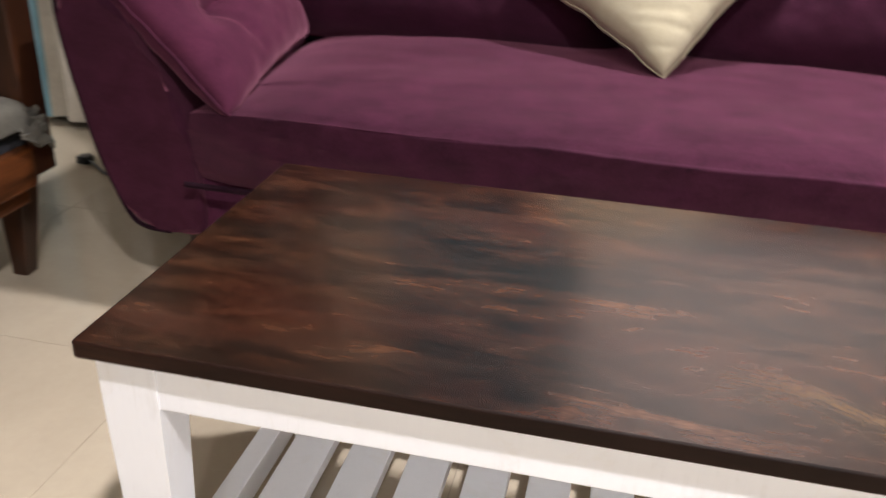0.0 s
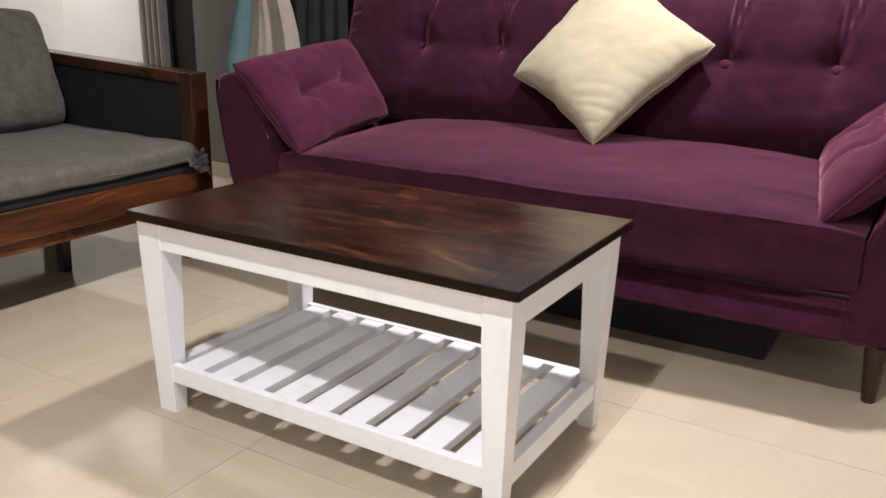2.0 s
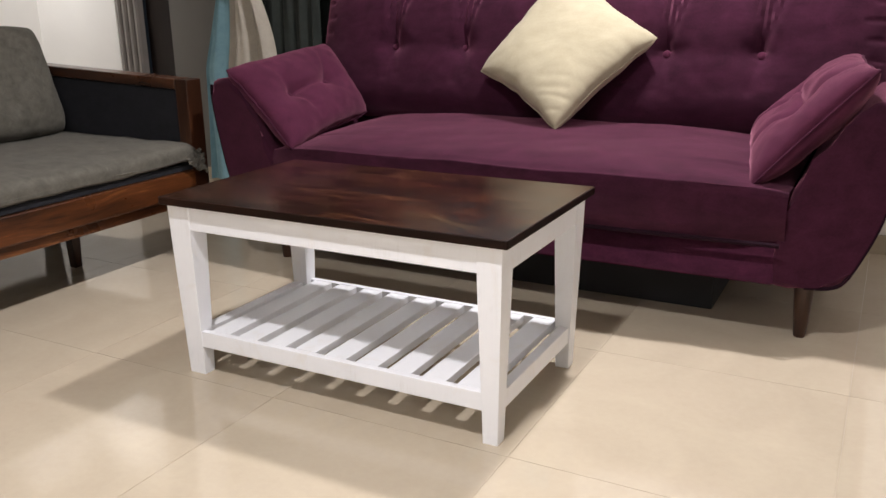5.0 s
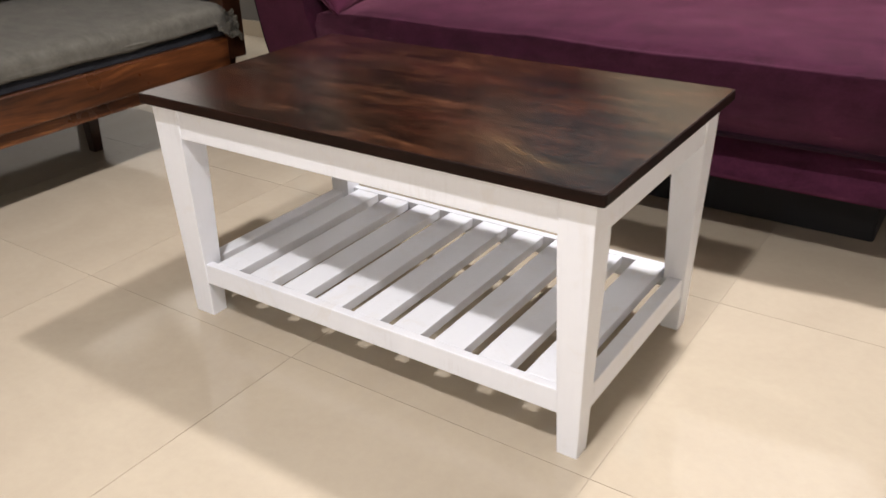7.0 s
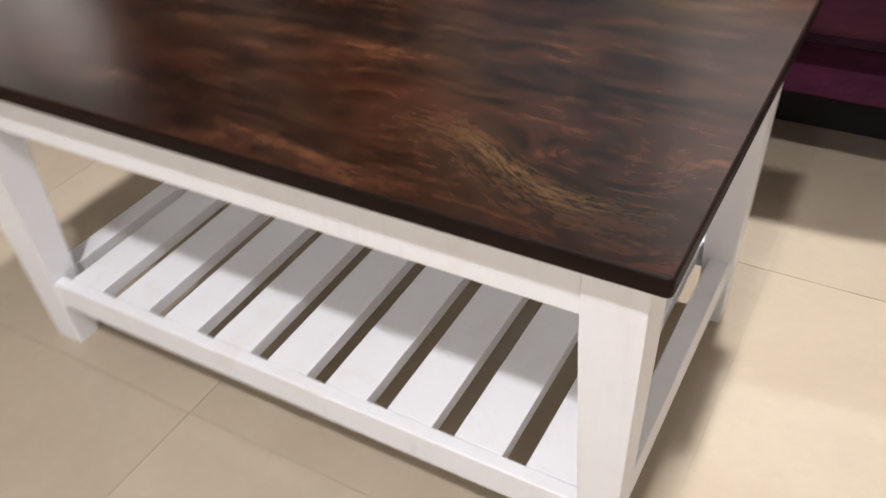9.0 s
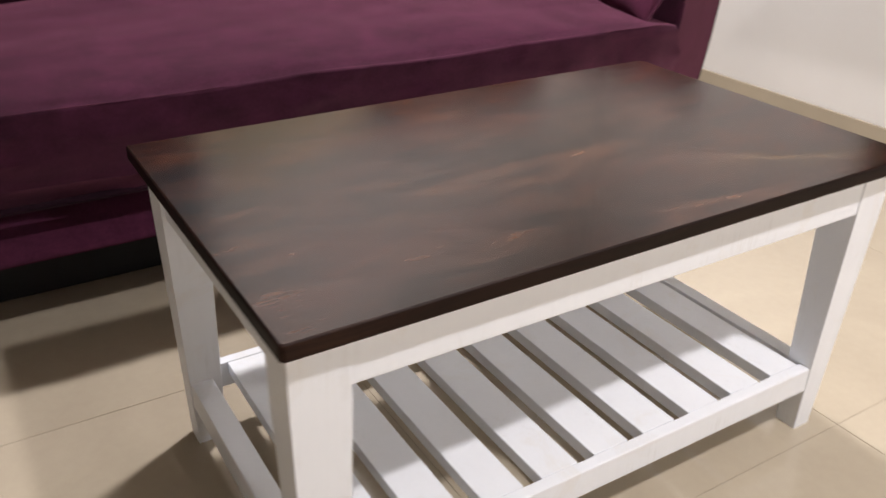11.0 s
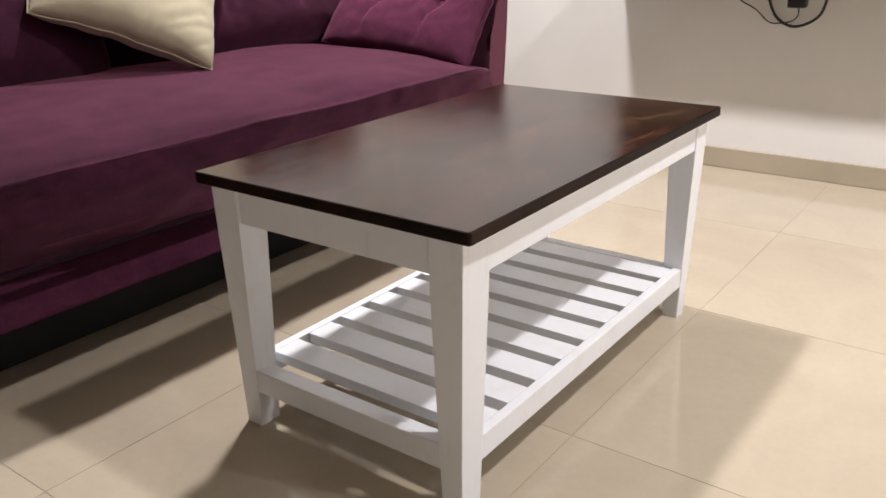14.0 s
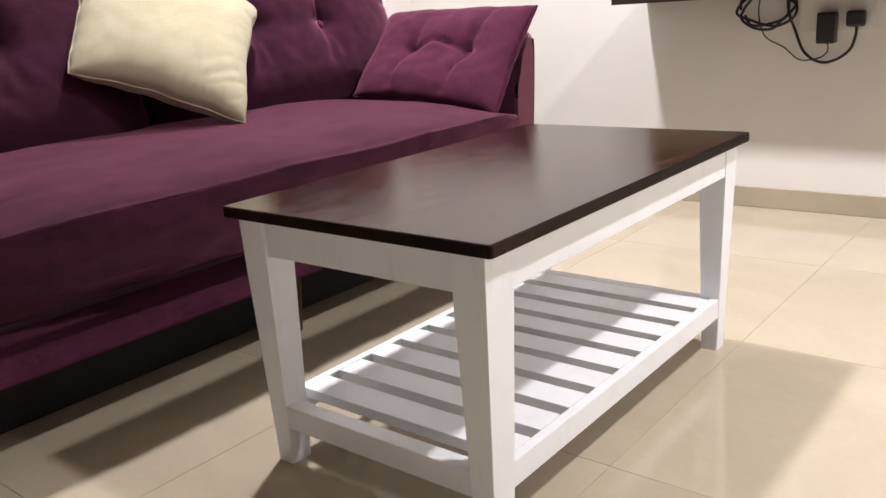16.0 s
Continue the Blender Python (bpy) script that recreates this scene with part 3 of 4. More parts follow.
def table_leg(rect, spread):
    """Outer sides lean all the way; the inner sides turn in below the apron; spread sets the foot and the top outwards along x."""
    bm = bmesh.new()
    rows = []
    zk = ZA - 0.085
    for (a, c), z in (((B0, B1), 0.0), ((A0 + (B0 - A0) * 0.2, A1), zk), ((A0, A1), ZA)):
        x0, x1, y0, y1 = rect(a, c)
        x0 -= spread[0] + (spread[1] - spread[0]) * z / ZA
        rows.append([bm.verts.new(p) for p in ((x0, y0, z), (x1, y0, z), (x1, y1, z), (x0, y1, z))])
    bm.faces.new(rows[0][::-1]), bm.faces.new(rows[-1])
    for lo, hi in zip(rows, rows[1:]):
        for i in range(4):
            bm.faces.new((lo[i], lo[(i + 1) % 4], hi[(i + 1) % 4], hi[i]))
    ups = [e for e in bm.edges if abs(e.verts[0].co.z - e.verts[1].co.z) > 0.02]
    bmesh.ops.bevel(bm, geom=ups, offset=0.0022, segments=2, affect="EDGES", profile=0.5)
    return keep_flat(bm, 0.0022)


for fx in (0, 1):
    for fy in (0, 1):
        def rect(a, c):
            x = (L - c, L - a) if fx else (a, c)
            y = (W - c, W - a) if fy else (a, c)
            return (*x, *y)
        part("leg", table_leg(rect, (0, 0) if fx else ((0.008, 0.002) if fy else (0.014, 0.008))), M_WHITE, tbl)
AZ = ZA - 0.062
part("apron", rbox(A1 - 0.002, L - A1 + 0.002, A0 + 0.004, A0 + 0.026, AZ, ZA, 0.002), M_WHITE, tbl)
part("apron", rbox(A1 - 0.002, L - A1 + 0.002, W - A0 - 0.020, W - A0 - 0.004, AZ + 0.014, ZA, 0.002), M_WHITE, tbl)
part("apron", rbox(A0 + 0.004, A0 + 0.026, A1 - 0.002, W - A1 + 0.002, AZ, ZA, 0.002), M_WHITE, tbl)
part("apron", rbox(L - A0 - 0.026, L - A0 - 0.004, A1 - 0.002, W - A1 + 0.002, AZ, ZA, 0.002), M_WHITE, tbl)
SZ = 0.116
for y0, y1 in ((0.031, 0.0485), (W - 0.0485, W - 0.031)):
    part("shelf_rail", rbox(0.060, L - 0.060, y0, y1, SZ - 0.042, SZ, 0.002), M_WHITE, tbl)
for x0, x1 in ((0.030, 0.056), (L - 0.060, L - 0.034)):
    part("shelf_end_rail", rbox(x0 - (0.006 if x0 < 0.1 else 0), x1, 0.066, W - 0.066, SZ - 0.048, SZ - 0.006, 0.002), M_WHITE, tbl)
PITCH, GAP, FIRST = 0.0852, 0.027, 0.1565
for k in range(9):
    x1 = FIRST - GAP / 2 + k * PITCH
    x0 = x1 - (PITCH - GAP)
    part("slat", rbox(x0, x1, 0.049, W - 0.049, SZ - 0.020, SZ - 0.0005, 0.0015), M_WHITE, tbl)

# ---- sofa ----
SX, SF = 0.490, 0.800
sofa = thing("sofa", "plum velvet three-seat sofa with buttoned back and flared arms", "sofa", (SX, 1.2, 0))
HB = 0.805
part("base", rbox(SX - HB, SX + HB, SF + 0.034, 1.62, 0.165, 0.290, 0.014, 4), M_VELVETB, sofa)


def seat_pt(u, v):
    """The seat: a crowned top that breaks over a soft front edge and hangs down in front."""
    x = SX - HB - 0.012 + u * (2 * HB + 0.024)
    e = 1 - abs(2 * u - 1) ** 5
    crown = 0.048 * max(0.0, e) ** 0.7
    zf = 0.414 + 0.022 * max(0.0, e) ** 0.8
    if v < 0.22:
        q = v / 0.22
        y, z = SF - 0.010 - 0.016 * math.sin(math.pi * q * 0.9), 0.286 + (zf - 0.008 - 0.286) * q
    elif v < 0.32:
        a = (v - 0.22) / 0.10 * math.pi / 2
        y, z = SF - 0.014 + 0.008 * (1 - math.cos(a)), zf - 0.008 + 0.008 * math.sin(a)
    else:
        q = (v - 0.32) / 0.68
        y, z = SF - 0.006 + q * 0.64, zf + crown * math.sin(math.pi * 0.62 * q ** 0.75) ** 0.9 + 0.008 * q
    z += 0.005 * noise.noise(Vector((x * 4, y * 5, 1.0))) + 0.0015 * noise.noise(Vector((x * 15, y * 15, 1.0)))
    if v < 0.3:
        y += 0.008 * noise.noise(Vector((x * 5, z * 8, 4.0))) + 0.003 * noise.noise(Vector((x * 17, z * 24, 4.0)))
        y -= 0.016 * max(0.0, 0.35 - abs(noise.noise(Vector((x * 3.0 + z * 6.0, z * 16.0 - x * 2.0, 12.0)))) * 3.0)
    y += 0.05 * (1 - max(0.0, e)) * (1 if v < 0.5 else 0.4)
    return (x, y, z)


bm = sheet(72, 60, seat_pt)
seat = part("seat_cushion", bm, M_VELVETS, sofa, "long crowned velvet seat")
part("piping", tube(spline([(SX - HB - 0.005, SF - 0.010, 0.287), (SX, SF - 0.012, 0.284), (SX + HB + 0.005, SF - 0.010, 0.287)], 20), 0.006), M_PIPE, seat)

# back cushions
BACKS = [(-0.052, 1.036), (0.982, 1.03)]


def back_put(m, side, w, h):
    """The cushion's top edge lifts a little towards the sofa's end."""
    def put(p):
        q = max(0.0, min(1.0, (side * p.x / (w / 2) + 0.1) / 0.9))
        return m @ Vector((p.x, p.y + 0.020 * q * q * (3 - 2 * q) * max(0.0, p.y / (h / 2)), p.z))
    return put


part("back_frame", prism([(1.50, 0.165), (1.64, 0.165), (1.73, 0.86), (1.69, 0.875), (1.60, 0.84)], 0, SX - 0.99, SX + 0.99, 0.015), M_VELVET, sofa)
for k, (cx, bw) in enumerate(BACKS):
    up = Vector((0, 0.30, 0.95)).normalized()
    m = frame_of((cx, 1.520, 0.688 - 0.010 * k), (1, 0, 0), up)
    hh = 0.505 - 0.018 * k
    by = 0.010
    dents = [(-0.148, by, 0.042, 0.056), (0.148, by, 0.042, 0.056)]
    folds = []
    for sx in (-0.148, 0.148):
        for d, dp in ((-0.050, 0.018), (-0.014, 0.030), (0.022, 0.027), (0.062, 0.016)):
            folds.append((sx + 0.1 * d, by + 0.012, sx + d + 0.008 * k, 0.245, dp, 0.0115))
        folds.append((sx, by, sx - 0.02, -0.11, 0.008, 0.016))
        folds.append((sx, by, sx + 0.03, -0.09, 0.007, 0.016))
    folds.append((-0.148, by, 0.148, by, 0.006, 0.03))
    out = -1 if k == 0 else 1
    for q in range(7):
        folds.append((out * 0.500, -0.16 + 0.055 * q, out * (0.455 - 0.01 * (q % 3)), -0.165 + 0.055 * q, 0.006, 0.008))
    for q in range(4):
        folds.append((out * (0.30 + 0.05 * q), 0.235, out * (0.295 + 0.05 * q), 0.19 - 0.01 * (q % 2), 0.005, 0.008))
    shp = cushion_shape(bw, hh, 0.235, dents, 0.008, 4.6, 120, 0.0030, folds, k * 7.0, 0.3, 0.020, 0.004)
    put = back_put(m, -1 if k == 0 else 1, bw, hh)
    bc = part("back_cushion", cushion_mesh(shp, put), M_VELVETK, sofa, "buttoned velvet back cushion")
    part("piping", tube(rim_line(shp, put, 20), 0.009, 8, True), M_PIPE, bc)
    for sx in (-0.148, 0.148):
        z = shp[1](sx / (bw / 2), by / (hh / 2), 1)
        part("button", dome(put(Vector((sx, by, z + 0.004))), m.to_3x3() @ Vector((0, 0, 1)), 0.015, 0.009), M_VELVETD, bc)

# arms: a boat-shaped front that flares outward
ARM = [(0.795, 0.168), (0.872, 0.163), (0.930, 0.163), (0.964, 0.182), (0.996, 0.244), (1.026, 0.322), (1.048, 0.412), (1.067, 0.502), (1.078, 0.580), (1.076, 0.620), (1.056, 0.640),
       (0.985, 0.640), (0.925, 0.580), (0.875, 0.490), (0.825, 0.420), (0.798, 0.280)]


def arm_front(d, s):
    """How far back the arm's front stands, by the distance from the sofa's middle; one arm is raked more."""
    return (0.850 if s > 0 else 0.820) + (d - 0.85) / 0.21 * (0.078 if s > 0 else 0.022)


for s in (-1, 1):
    outline = [(SX + s * p.x, p.z) for p in spline([(a, 0, z) for a, z in ARM], 2, True)]
    bm = prism(outline, 1, 0.0, 1.70, 0.018, 3)
    for v in bm.verts:
        if v.co.y < 0.5:
            v.co.y += arm_front(abs(v.co.x - SX), s)
    arm = part("arm", bm, M_VELVET, sofa, "flared velvet arm")
    loop = [(SX + s * (a + 0.001), arm_front(a, s) + 0.004, z) for a, z in ARM[1:10]]
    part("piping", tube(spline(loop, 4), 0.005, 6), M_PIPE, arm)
for x in (SX - 0.87, SX - 0.03, SX + 0.87):
    for y in (0.940, 1.56):
        part("leg", rod(x, y, 0.0, 0.178, 0.016, 0.029), M_SLEG, sofa, "dark tapered wooden leg")

# arm cushions and the pale pillow


def corners(a, b, c, d, w, h):
    """Lays a flat w by h plan over four corners, with heights along their common normal."""
    a, b, c, d = (Vector(p) for p in (a, b, c, d))
    n = (c - a).cross(d - b).normalized()

    def put(p):
        u, v = p.x / w + 0.5, p.y / h + 0.5
        return a * ((1 - u) * (1 - v)) + b * (u * (1 - v)) + c * (u * v) + d * ((1 - u) * v) + n * p.z
    return put, n


def loose_cushion(name, label, quad, w, h, t, mtl, buttons=(), pipe=True, pull=0.05, wob=0.004, seed=0.0, folds=(), power=2.8, rnd=0.03, wavy=0.006, n_grid=72):
    put, n = corners(*quad, w, h)
    dents = [(bx, by, 0.045, 0.060) for bx, by in buttons]
    shp = cushion_shape(w, h, t, dents, pull, power, n_grid, wob, folds, seed, 0.6, rnd, wavy)
    bm = cushion_mesh(shp, put)
    low = min(bm.verts, key=lambda v: v.co.z).co.copy()
    th = thing(name, label, "cushion", low)
    body = part("cover", bm, mtl, th)
    if pipe:
        part("piping", tube(rim_line(shp, put), 0.0042, 6, True), M_PIPEC, body)
    else:
        part("seam", tube(rim_line(shp, put), 0.0022, 6, True), mtl, body)
    for bx, by in buttons:
        z = shp[1](bx / (w / 2), by / (h / 2), 1)
        part("button", dome(put(Vector((bx, by, z + 0.003))), n, 0.012, 0.007), M_VELVETD, body)
    return th


loose_cushion("arm_cushion", "plum velvet buttoned cushion leaning on the sofa arm",
              ((-0.226, 0.806, 0.421), (-0.272, 1.352, 0.480), (-0.465, 1.362, 0.734), (-0.508, 0.826, 0.676)),
              0.50, 0.40, 0.150, M_VELVETD, [(-0.10, 0.0), (0.09, 0.0)], wob=0.006, folds=[(-0.10, 0.0, 0.09, 0.0, 0.018, 0.016), (-0.10, 0.0, -0.13, 0.13, 0.010, 0.014), (-0.10, 0.0, -0.06, -0.14, 0.012, 0.014), (0.09, 0.0, 0.12, 0.14, 0.010, 0.014)], seed=3.0)
loose_cushion("arm_cushion", "plum velvet buttoned cushion leaning on the sofa arm",
              ((1.140, 1.350, 0.480), (1.214, 0.841, 0.424), (1.475, 0.857, 0.720), (1.415, 1.400, 0.722)),
              0.50, 0.42, 0.138, M_VELVETD, [(-0.09, 0.0), (0.10, 0.0)], wob=0.006, folds=[(-0.09, 0.0, 0.0, 0.022, 0.017, 0.013), (0.0, 0.022, 0.10, 0.0, 0.017, 0.013), (0.10, 0.0, 0.07, -0.17, 0.017, 0.010), (0.10, 0.0, 0.14, 0.17, 0.014, 0.012), (-0.09, 0.0, -0.12, -0.17, 0.016, 0.010), (-0.09, 0.0, -0.06, 0.12, 0.010, 0.014)], seed=11.0, rnd=0.012)
PL, PB, PR = Vector((0.209, 1.340, 0.650)), Vector((0.561, 1.157, 0.484)), Vector((0.822, 1.375, 0.764))
loose_cushion("throw_pillow", "cream velvet pillow standing on one corner on the sofa", (PL, PB, PR, PL + PR - PB + Vector((-0.032, 0.030, 0.078))), 0.43, 0.43, 0.17, M_CREAM, pipe=False, pull=0.082, wob=0.0028, seed=20.0, power=2.8, rnd=0.014, wavy=0.005,
              folds=[(0.19, -0.12, 0.1, -0.17, 0.0033, 0.007), (0.16, -0.1, 0.08, -0.16, 0.0026, 0.008), (0.14, -0.07, 0.06, -0.13, 0.0023, 0.009), (0.195, -0.16, 0.14, -0.2, 0.0033, 0.006), (0.2, -0.04, 0.15, -0.07, 0.0023, 0.008), (0.2, 0.02, 0.14, -0.02, 0.002, 0.008), (0.2, 0.07, 0.15, 0.04, 0.0017, 0.008), (-0.19, -0.2, -0.13, -0.14, 0.0023, 0.009), (0.2, 0.19, 0.14, 0.14, 0.002, 0.01), (0.205, 0.13, 0.165, 0.125, 0.0024, 0.006), (0.205, 0.085, 0.157, 0.08, 0.0024, 0.006), (0.205, 0.04, 0.165, 0.035, 0.0024, 0.006), (-0.02, -0.205, -0.015, -0.165, 0.0024, 0.006), (0.03, -0.205, 0.035, -0.155, 0.0024, 0.006), (0.08, -0.205, 0.085, -0.165, 0.0024, 0.006)])

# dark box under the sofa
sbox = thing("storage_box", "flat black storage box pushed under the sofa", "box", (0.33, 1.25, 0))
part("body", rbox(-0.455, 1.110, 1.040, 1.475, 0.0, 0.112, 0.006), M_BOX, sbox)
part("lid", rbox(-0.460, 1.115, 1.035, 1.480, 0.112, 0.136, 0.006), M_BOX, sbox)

# ---- wooden bench ----
BF, BY1, BY0 = -0.672, 0.885, -1.05
bench = thing("wooden_settee", "sheesham wood settee with grey seat cushion and dark side panels", "settee", (-1.1, 0.0, 0))
Y0, Y1 = BY0 + 0.07, BY1 - 0.072
part("front_rail", rbox(BF - 0.045, BF + 0.006, Y0, Y1, 0.234, 0.322, 0.005), M_BENCH, bench, "brown wooden rail with pale grain")
part("lower_rail", rbox(BF - 0.060, BF - 0.018, Y0, Y1, 0.194, 0.233, 0.004), M_BENCH, bench)
part("back_rail", rbox(-1.60, -1.55, Y0, Y1, 0.205, 0.33, 0.004), M_BENCH, bench)
part("deck", rbox(-1.55, BF - 0.004, Y0, Y1, 0.323, 0.348, 0.004), M_CHAR, bench, "charcoal cloth deck")
part("backrest_frame", prism([(-1.55, 0.33), (-1.60, 0.33), (-1.74, 0.74), (-1.69, 0.74)], 1, Y0, Y1, 0.004), M_BENCH, bench)
for y0, y1 in ((Y1, BY1), (BY0, Y0)):
    part("arm_post", rbox(BF - 0.055, BF, y0, y1, 0.250, 0.637, 0.004), M_BENCHZ, bench)
    part("back_post", rbox(-1.66, -1.60, y0, y1, 0.250, 0.678, 0.004), M_BENCHZ, bench)
    part("arm_top", prism([(BF - 0.055, 0.602), (BF - 0.055, 0.638), (-1.60, 0.680), (-1.60, 0.642)], 1, y0, y1, 0.004), M_BENCHX, bench)
    part("side_panel", prism([(BF - 0.055, 0.250), (BF - 0.055, 0.602), (-1.60, 0.642), (-1.60, 0.250)], 1, y0 + 0.012, y1 - 0.012, 0.006), M_CHAR, bench, "charcoal upholstered side panel")
    ym = 0.5 * (y0 + y1)
    for x, lean in ((BF - 0.075, -0.024), (-1.56, 0.012)):
        part("leg", taper((x - 0.035, x + 0.035, ym - 0.03, ym + 0.03), (x - 0.018 + lean, x + 0.018 + lean, ym - 0.018, ym + 0.018), 0.25, 0.0), M_BENCHZ, bench)
part("middle_leg", taper((-1.012, -0.962, 0.49, 0.54), (-1.002, -0.972, 0.50, 0.53), 0.323, 0.0), M_BENCHZ, bench)


def settee_seat(u, v):
    y = Y0 + 0.004 + u * (Y1 - Y0 - 0.008)
    p = spline_seat[min(int(v * (len(spline_seat) - 1) + 0.5), len(spline_seat) - 1)]
    w = 0.010 * noise.noise(Vector((p.x * 5, y * 5, 2.0))) + 0.004 * noise.noise(Vector((p.x * 17, y * 17, 5.0)))
    return (p.x + 0.5 * w, y, p.z + w)


spline_seat = spline([(-1.47, 0, 0.356), (-0.75, 0, 0.356), (BF - 0.002, 0, 0.352), (BF + 0.013, 0, 0.370), (BF - 0.004, 0, 0.408), (-0.80, 0, 0.418), (-1.10, 0, 0.420), (-1.42, 0, 0.416), (-1.52, 0, 0.41), (-1.53, 0, 0.37)], 6, True)
bm = sheet(60, len(spline_seat) - 1, settee_seat)
bmesh.ops.remove_doubles(bm, verts=bm.verts, dist=0.0005)
bmesh.ops.holes_fill(bm, edges=[e for e in bm.edges if len(e.link_faces) < 2], sides=200)
mattress = thing("seat_mattress", "wrinkled grey cotton seat cushion on the settee", "cushion", (-1.1, 0.0, 0.36))
part("cover", bm, M_GREY, mattress)
part("seam", tube(spline([(BF + 0.008 + 0.004 * math.sin(9 * k), Y0 + 0.01 + (Y1 - Y0 - 0.02) * k / 12, 0.366 + 0.003 * math.sin(5 * k)) for k in range(13)], 5), 0.003, 6), M_GREY, mattress)
for y0, y1, sd in ((0.190, 0.806, 31.0), (-0.400, 0.185, 37.0), (-0.975, -0.405, 41.0)):
    loose_cushion("back_bolster", "grey cotton back cushion leaning on the settee", ((-1.32, y0, 0.415), (-1.32, y1, 0.415), (-1.445, y1, 0.812), (-1.445, y0, 0.812)),
                  0.62, 0.40, 0.19, M_GREY, pipe=False, pull=0.004, wob=0.010, seed=sd, power=6.0)

# loose corner of the seat cover tucked behind the arm post


def rag(u, v):
    p = Vector((BF + 0.002 + 0.030 * v, Y1 - 0.050 + 0.085 * u, 0.385 - 0.055 * v * (0.6 + u) + 0.01 * u))
    w = 0.014 * noise.noise(Vector((u * 3.1, v * 7.0, 9.0))) + 0.008 * noise.noise(Vector((u * 9, v * 15.0, 3.0)))
    return (p.x + w, p.y, p.z + 1.2 * w)


tagged(part("seat_cover_corner", sheet(18, 24, rag, 0.002), M_GREY, label="crumpled loose corner of a grey seat cover"), category="cover")
cord = [(-1.086, 1.568, 0.006), (-1.076, 1.540, 0.010), (-1.064, 1.514, 0.014), (-1.020, 1.490, 0.010), (-0.948, 1.435, 0.008), (-0.90, 1.42, 0.006)]
lead = thing("charging_lead", "thin black charging lead lying on the floor beside the sofa", "cable", (-1.064, 1.514, 0))
part("connector", rbox(-1.083, -1.045, 1.496, 1.532, 0.0, 0.022, 0.003), M_BLACK, lead)
part("wire", tube(spline(cord, 6), 0.0042, 7), M_BLACK, lead)

# ---- curtains ----


def curtain(name, label, x_of, z0, z1, stripes, y, folds, depth, tie=None):
    """A hanging of several cloth strips; x_of(z) gives both sides at a height."""
    th = thing(name, label, "curtain", (x_of(z0)[0], y, z0))
    for a, c, mtl, lab in stripes:
        def f(u, v):
            z = z0 + v * (z1 - z0)
            lo, hi = x_of(z)
            s = a + (c - a) * u
            wv = math.sin(s * folds * 6.2832 + 0.5 * math.sin(z * 3)) + 0.3 * math.sin(s * folds * 15 + z * 2)
            d = depth * (0.5 if tie and abs(z - tie) < 0.06 else 1.0)
            return (lo + (hi - lo) * s, y + d * wv, z)
        part("cloth", sheet(40, 60, f, 0.003), mtl, th, lab)
    if tie:
        lo, hi = x_of(tie)
        loop = [Vector(((lo + hi) / 2 + (hi - lo) * 0.56 * math.cos(q), y + 0.060 * math.sin(q), 0)) for q in [6.28319 * i / 24 for i in range(24)]]

        def band(u, v):
            p = loop[int(round(u * 24)) % 24]
            return (p.x, p.y, tie - 0.035 + 0.07 * v)
        part("tie_band", sheet(24, 2, band, 0.004, True), M_BLUE, th, "pale blue tie band")
    return th


def tied(z):
    zt = 1.0
    if z < zt:
        q = (zt - z) / zt
        g = min(1, q * 2.4)
        return (-1.376 - 0.130 * g - 0.02 * q, -1.165 + 0.115 * math.sin(min(1, q * 2.4) * 1.57) - 0.03 * q)
    q = (z - zt) / (2.2 - zt)
    return (-1.376 - 0.02 * q, -1.165 + 0.35 * min(1, q * 1.5))


curtain("tied_curtain", "pale blue and beige curtain gathered with a tie band", tied, 0.03, 2.2, [(0, 0.34, M_BLUE, "pale blue strip"), (0.34, 1.0, M_BEIGE, "beige strip")], YB - 0.085, 3.0, 0.026, 1.0)
curtain("straight_curtain", "beige and teal curtain hanging behind the sofa", lambda z: (-0.42, 0.43), 0.03, 2.2, [(0, 0.28, M_BEIGE, "beige strip"), (0.28, 1.0, M_BLUE, "teal blue strip")], YB - 0.08, 9.0, 0.022)
curtain("dark_curtain", "dark green curtain hanging in folds before the window", lambda z: (-1.17 + 0.03 * z, -0.83), 0.03, 2.2, [(0, 1.0, M_SHEER, "")], YB - 0.035, 4.0, 0.012)
tagged(part("curtain_rod", tube([Vector((WIN0 - 0.15, YB - 0.095, 2.215)), Vector((0.5, YB - 0.095, 2.215))], 0.012, 12), M_CHROME, label="steel curtain rod above the window", kind="structure"), category="rod")

# ---- television shelf, socket and cables on the east wall ----
shelf = thing("wall_shelf", "dark brown wooden shelf unit fixed to the wall", "shelf", (XR, 0.0, 0.71))
part("bottom_board", rbox(XR - 0.265, XR, -0.75, 0.787, 0.704, 0.730, 0.002), M_SHELFW, shelf)
part("back_board", rbox(XR - 0.02, XR, -0.75, 0.755, 0.730, 1.55, 0.002), M_SHELFW, shelf)
tv = thing("television", "black flat television standing on the wall shelf", "television", (1.94, 0.0, 0.730))
part("casing", rbox(1.955, 1.99, -0.62, 0.62, 0.79, 1.49, 0.004), M_BLACK, tv)
part("screen", rbox(1.952, 1.9548, -0.605, 0.605, 0.805, 1.475, 0), simple("tv_screen", (0.006, 0.006, 0.007), 0.08), tv, smooth=False)
part("foot", rbox(1.90, 2.04, -0.40, -0.37, 0.730, 0.80, 0.003), M_BLACK, tv)
part("foot", rbox(1.90, 2.04, 0.37, 0.40, 0.730, 0.80, 0.003), M_BLACK, tv)

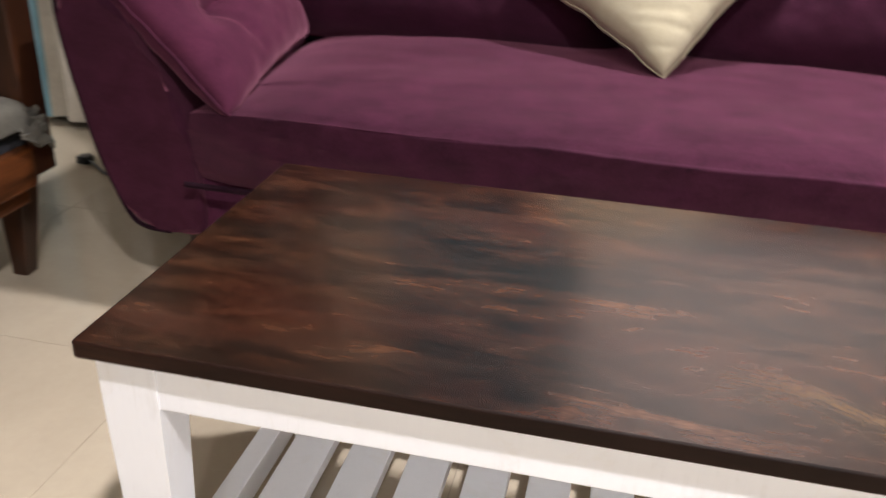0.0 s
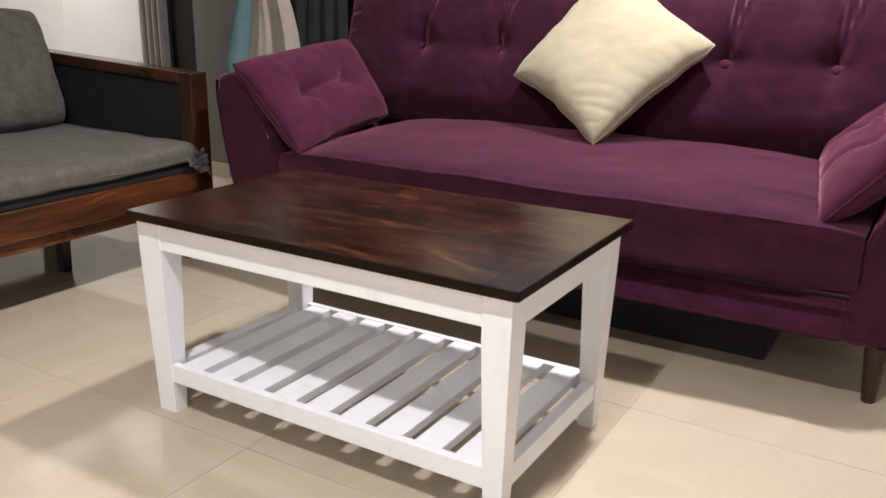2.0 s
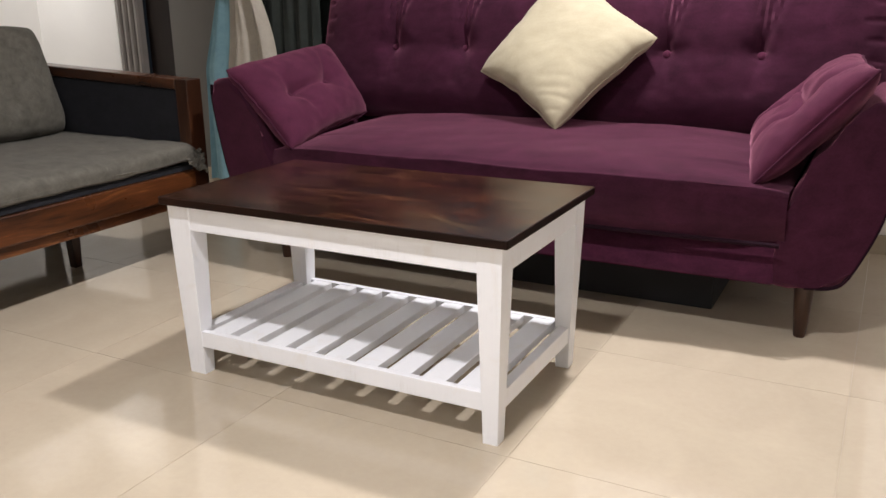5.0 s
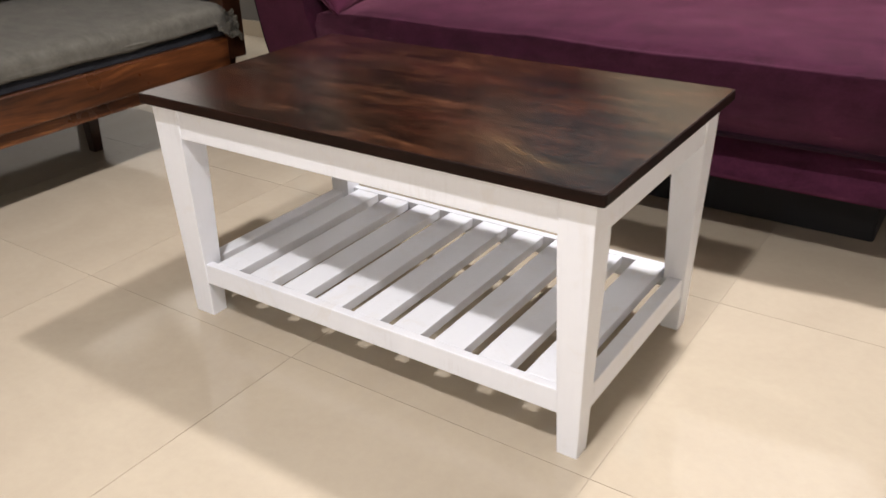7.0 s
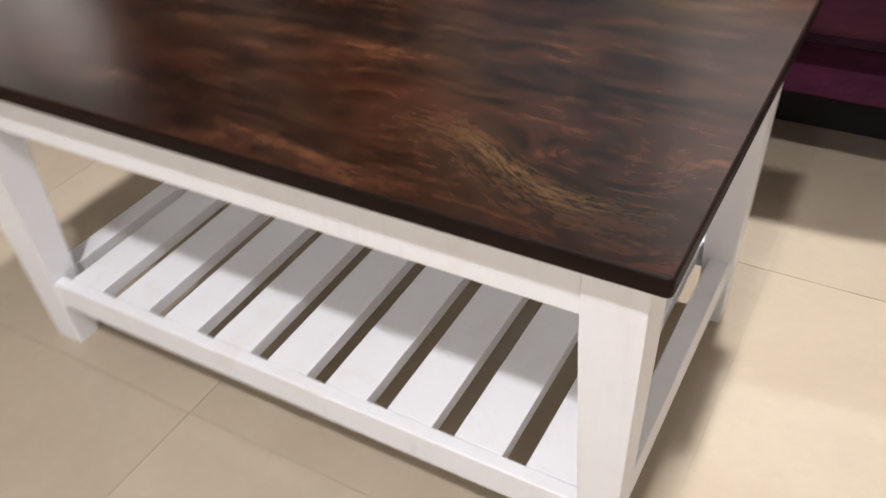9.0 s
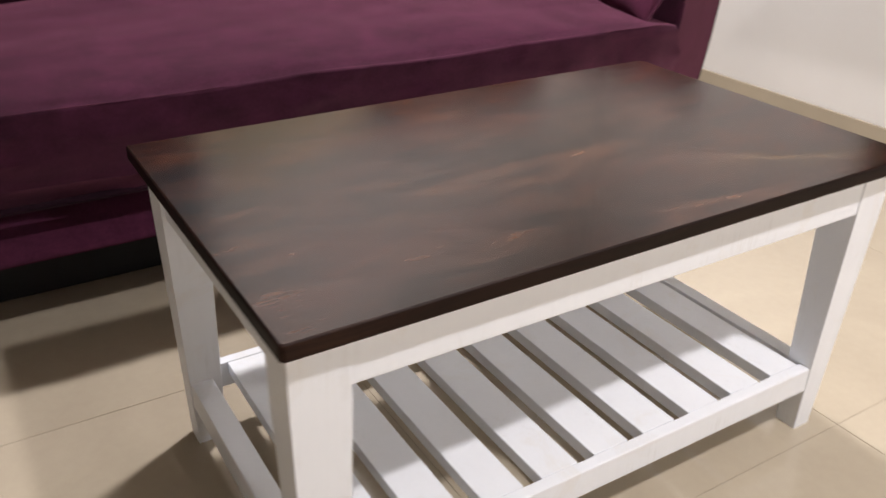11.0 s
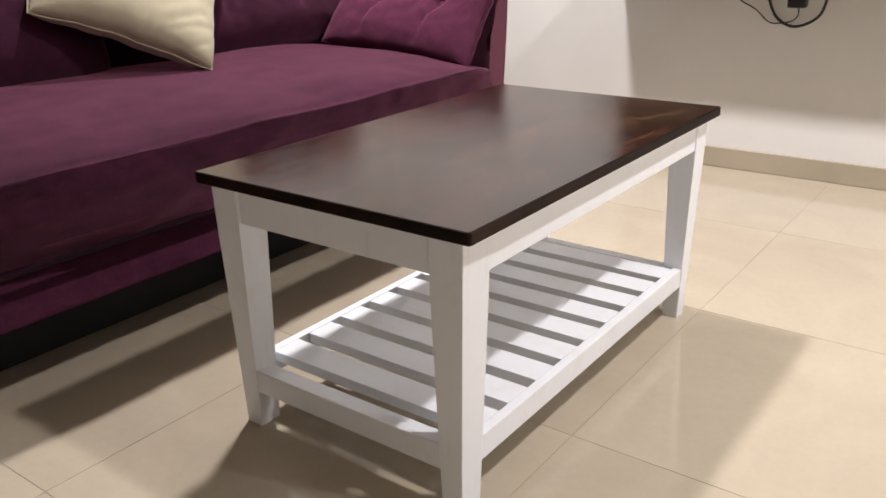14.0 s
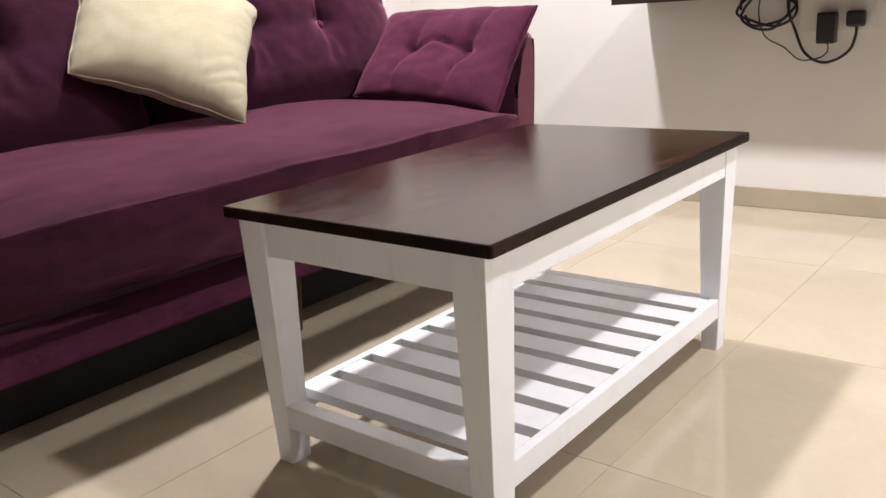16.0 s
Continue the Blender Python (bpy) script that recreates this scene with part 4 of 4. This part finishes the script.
socket = thing("wall_socket", "white socket plate with a red light on the wall", "socket", (XR, 0.165, 0.60))
part("plate", rbox(XR - 0.012, XR, 0.035, 0.259, 0.581, 0.688, 0.004), M_WPLAST, socket)
part("indicator", rbox(XR - 0.014, XR - 0.011, 0.083, 0.093, 0.632, 0.640, 0), M_LED, socket, "small red light", smooth=False)
adapter = thing("power_adapter", "black power adapter plugged into the wall socket", "adapter", (XR - 0.02, 0.171, 0.552))
part("body", rbox(XR - 0.052, XR - 0.012, 0.143, 0.198, 0.548, 0.642, 0.006), M_BLACK, adapter)
part("cable", tube(spline([(XR - 0.035, 0.166, 0.548), (XR - 0.035, 0.164, 0.527), (XR - 0.03, 0.181, 0.508), (XR - 0.02, 0.220, 0.498), (XR - 0.012, 0.259, 0.500), (XR - 0.012, 0.303, 0.537), (XR - 0.012, 0.357, 0.566), (XR - 0.012, 0.376, 0.596), (XR - 0.02, 0.386, 0.649), (XR - 0.02, 0.381, 0.708)], 8), 0.0022, 6), M_BLACK, adapter)
plug = thing("plug", "black plug with a thick cable in the wall socket", "plug", (XR - 0.02, 0.088, 0.591))
part("body", rbox(XR - 0.045, XR - 0.012, 0.063, 0.116, 0.596, 0.644, 0.008), M_BLACK, plug)
part("cable", tube(spline([(XR - 0.03, 0.086, 0.596), (XR - 0.03, 0.088, 0.566), (XR - 0.025, 0.103, 0.527), (XR - 0.02, 0.142, 0.498), (XR - 0.015, 0.191, 0.490), (XR - 0.015, 0.240, 0.522), (XR - 0.02, 0.269, 0.591), (XR - 0.03, 0.288, 0.649), (XR - 0.03, 0.293, 0.718)], 8), 0.0045, 8), M_BLACK, plug)
coil = [(XR - 0.03 + 0.006 * math.sin(3 * q), 0.357 + (0.083 + 0.015 * math.sin(2.3 * q)) * math.cos(q), 0.661 + (0.054 + 0.012 * math.cos(1.7 * q)) * math.sin(q)) for q in [i * 0.6 for i in range(32)]]
tagged(part("coiled_cable", tube(spline(coil, 4), 0.0045, 7), M_BLACK, label="coiled black cable hanging under the shelf"), category="cable")

# ---- floor tiles, 60 cm ----
TS, J = 0.60, 0.0012
base = rbox(J / 2, TS - J / 2, J / 2, TS - J / 2, -0.006, 0.0, 0)
for f in base.faces:
    f.material_index = 0
tile_mesh = bpy.data.meshes.new("tile")
base.to_mesh(tile_mesh)
base.free()
tile_mesh.materials.append(M_TILE)
i0, j0 = math.floor((XL - 0.302) / TS), math.floor((YF - 0.008) / TS)
for i in range(i0, 4):
    for j in range(j0, 4):
        x, y = 0.303 + i * TS, 0.004 + j * TS
        if x > XR or y > YB:
            continue
        t = new("tile", tile_mesh)
        t.location = (x, y, 0)
        t.parent = floor
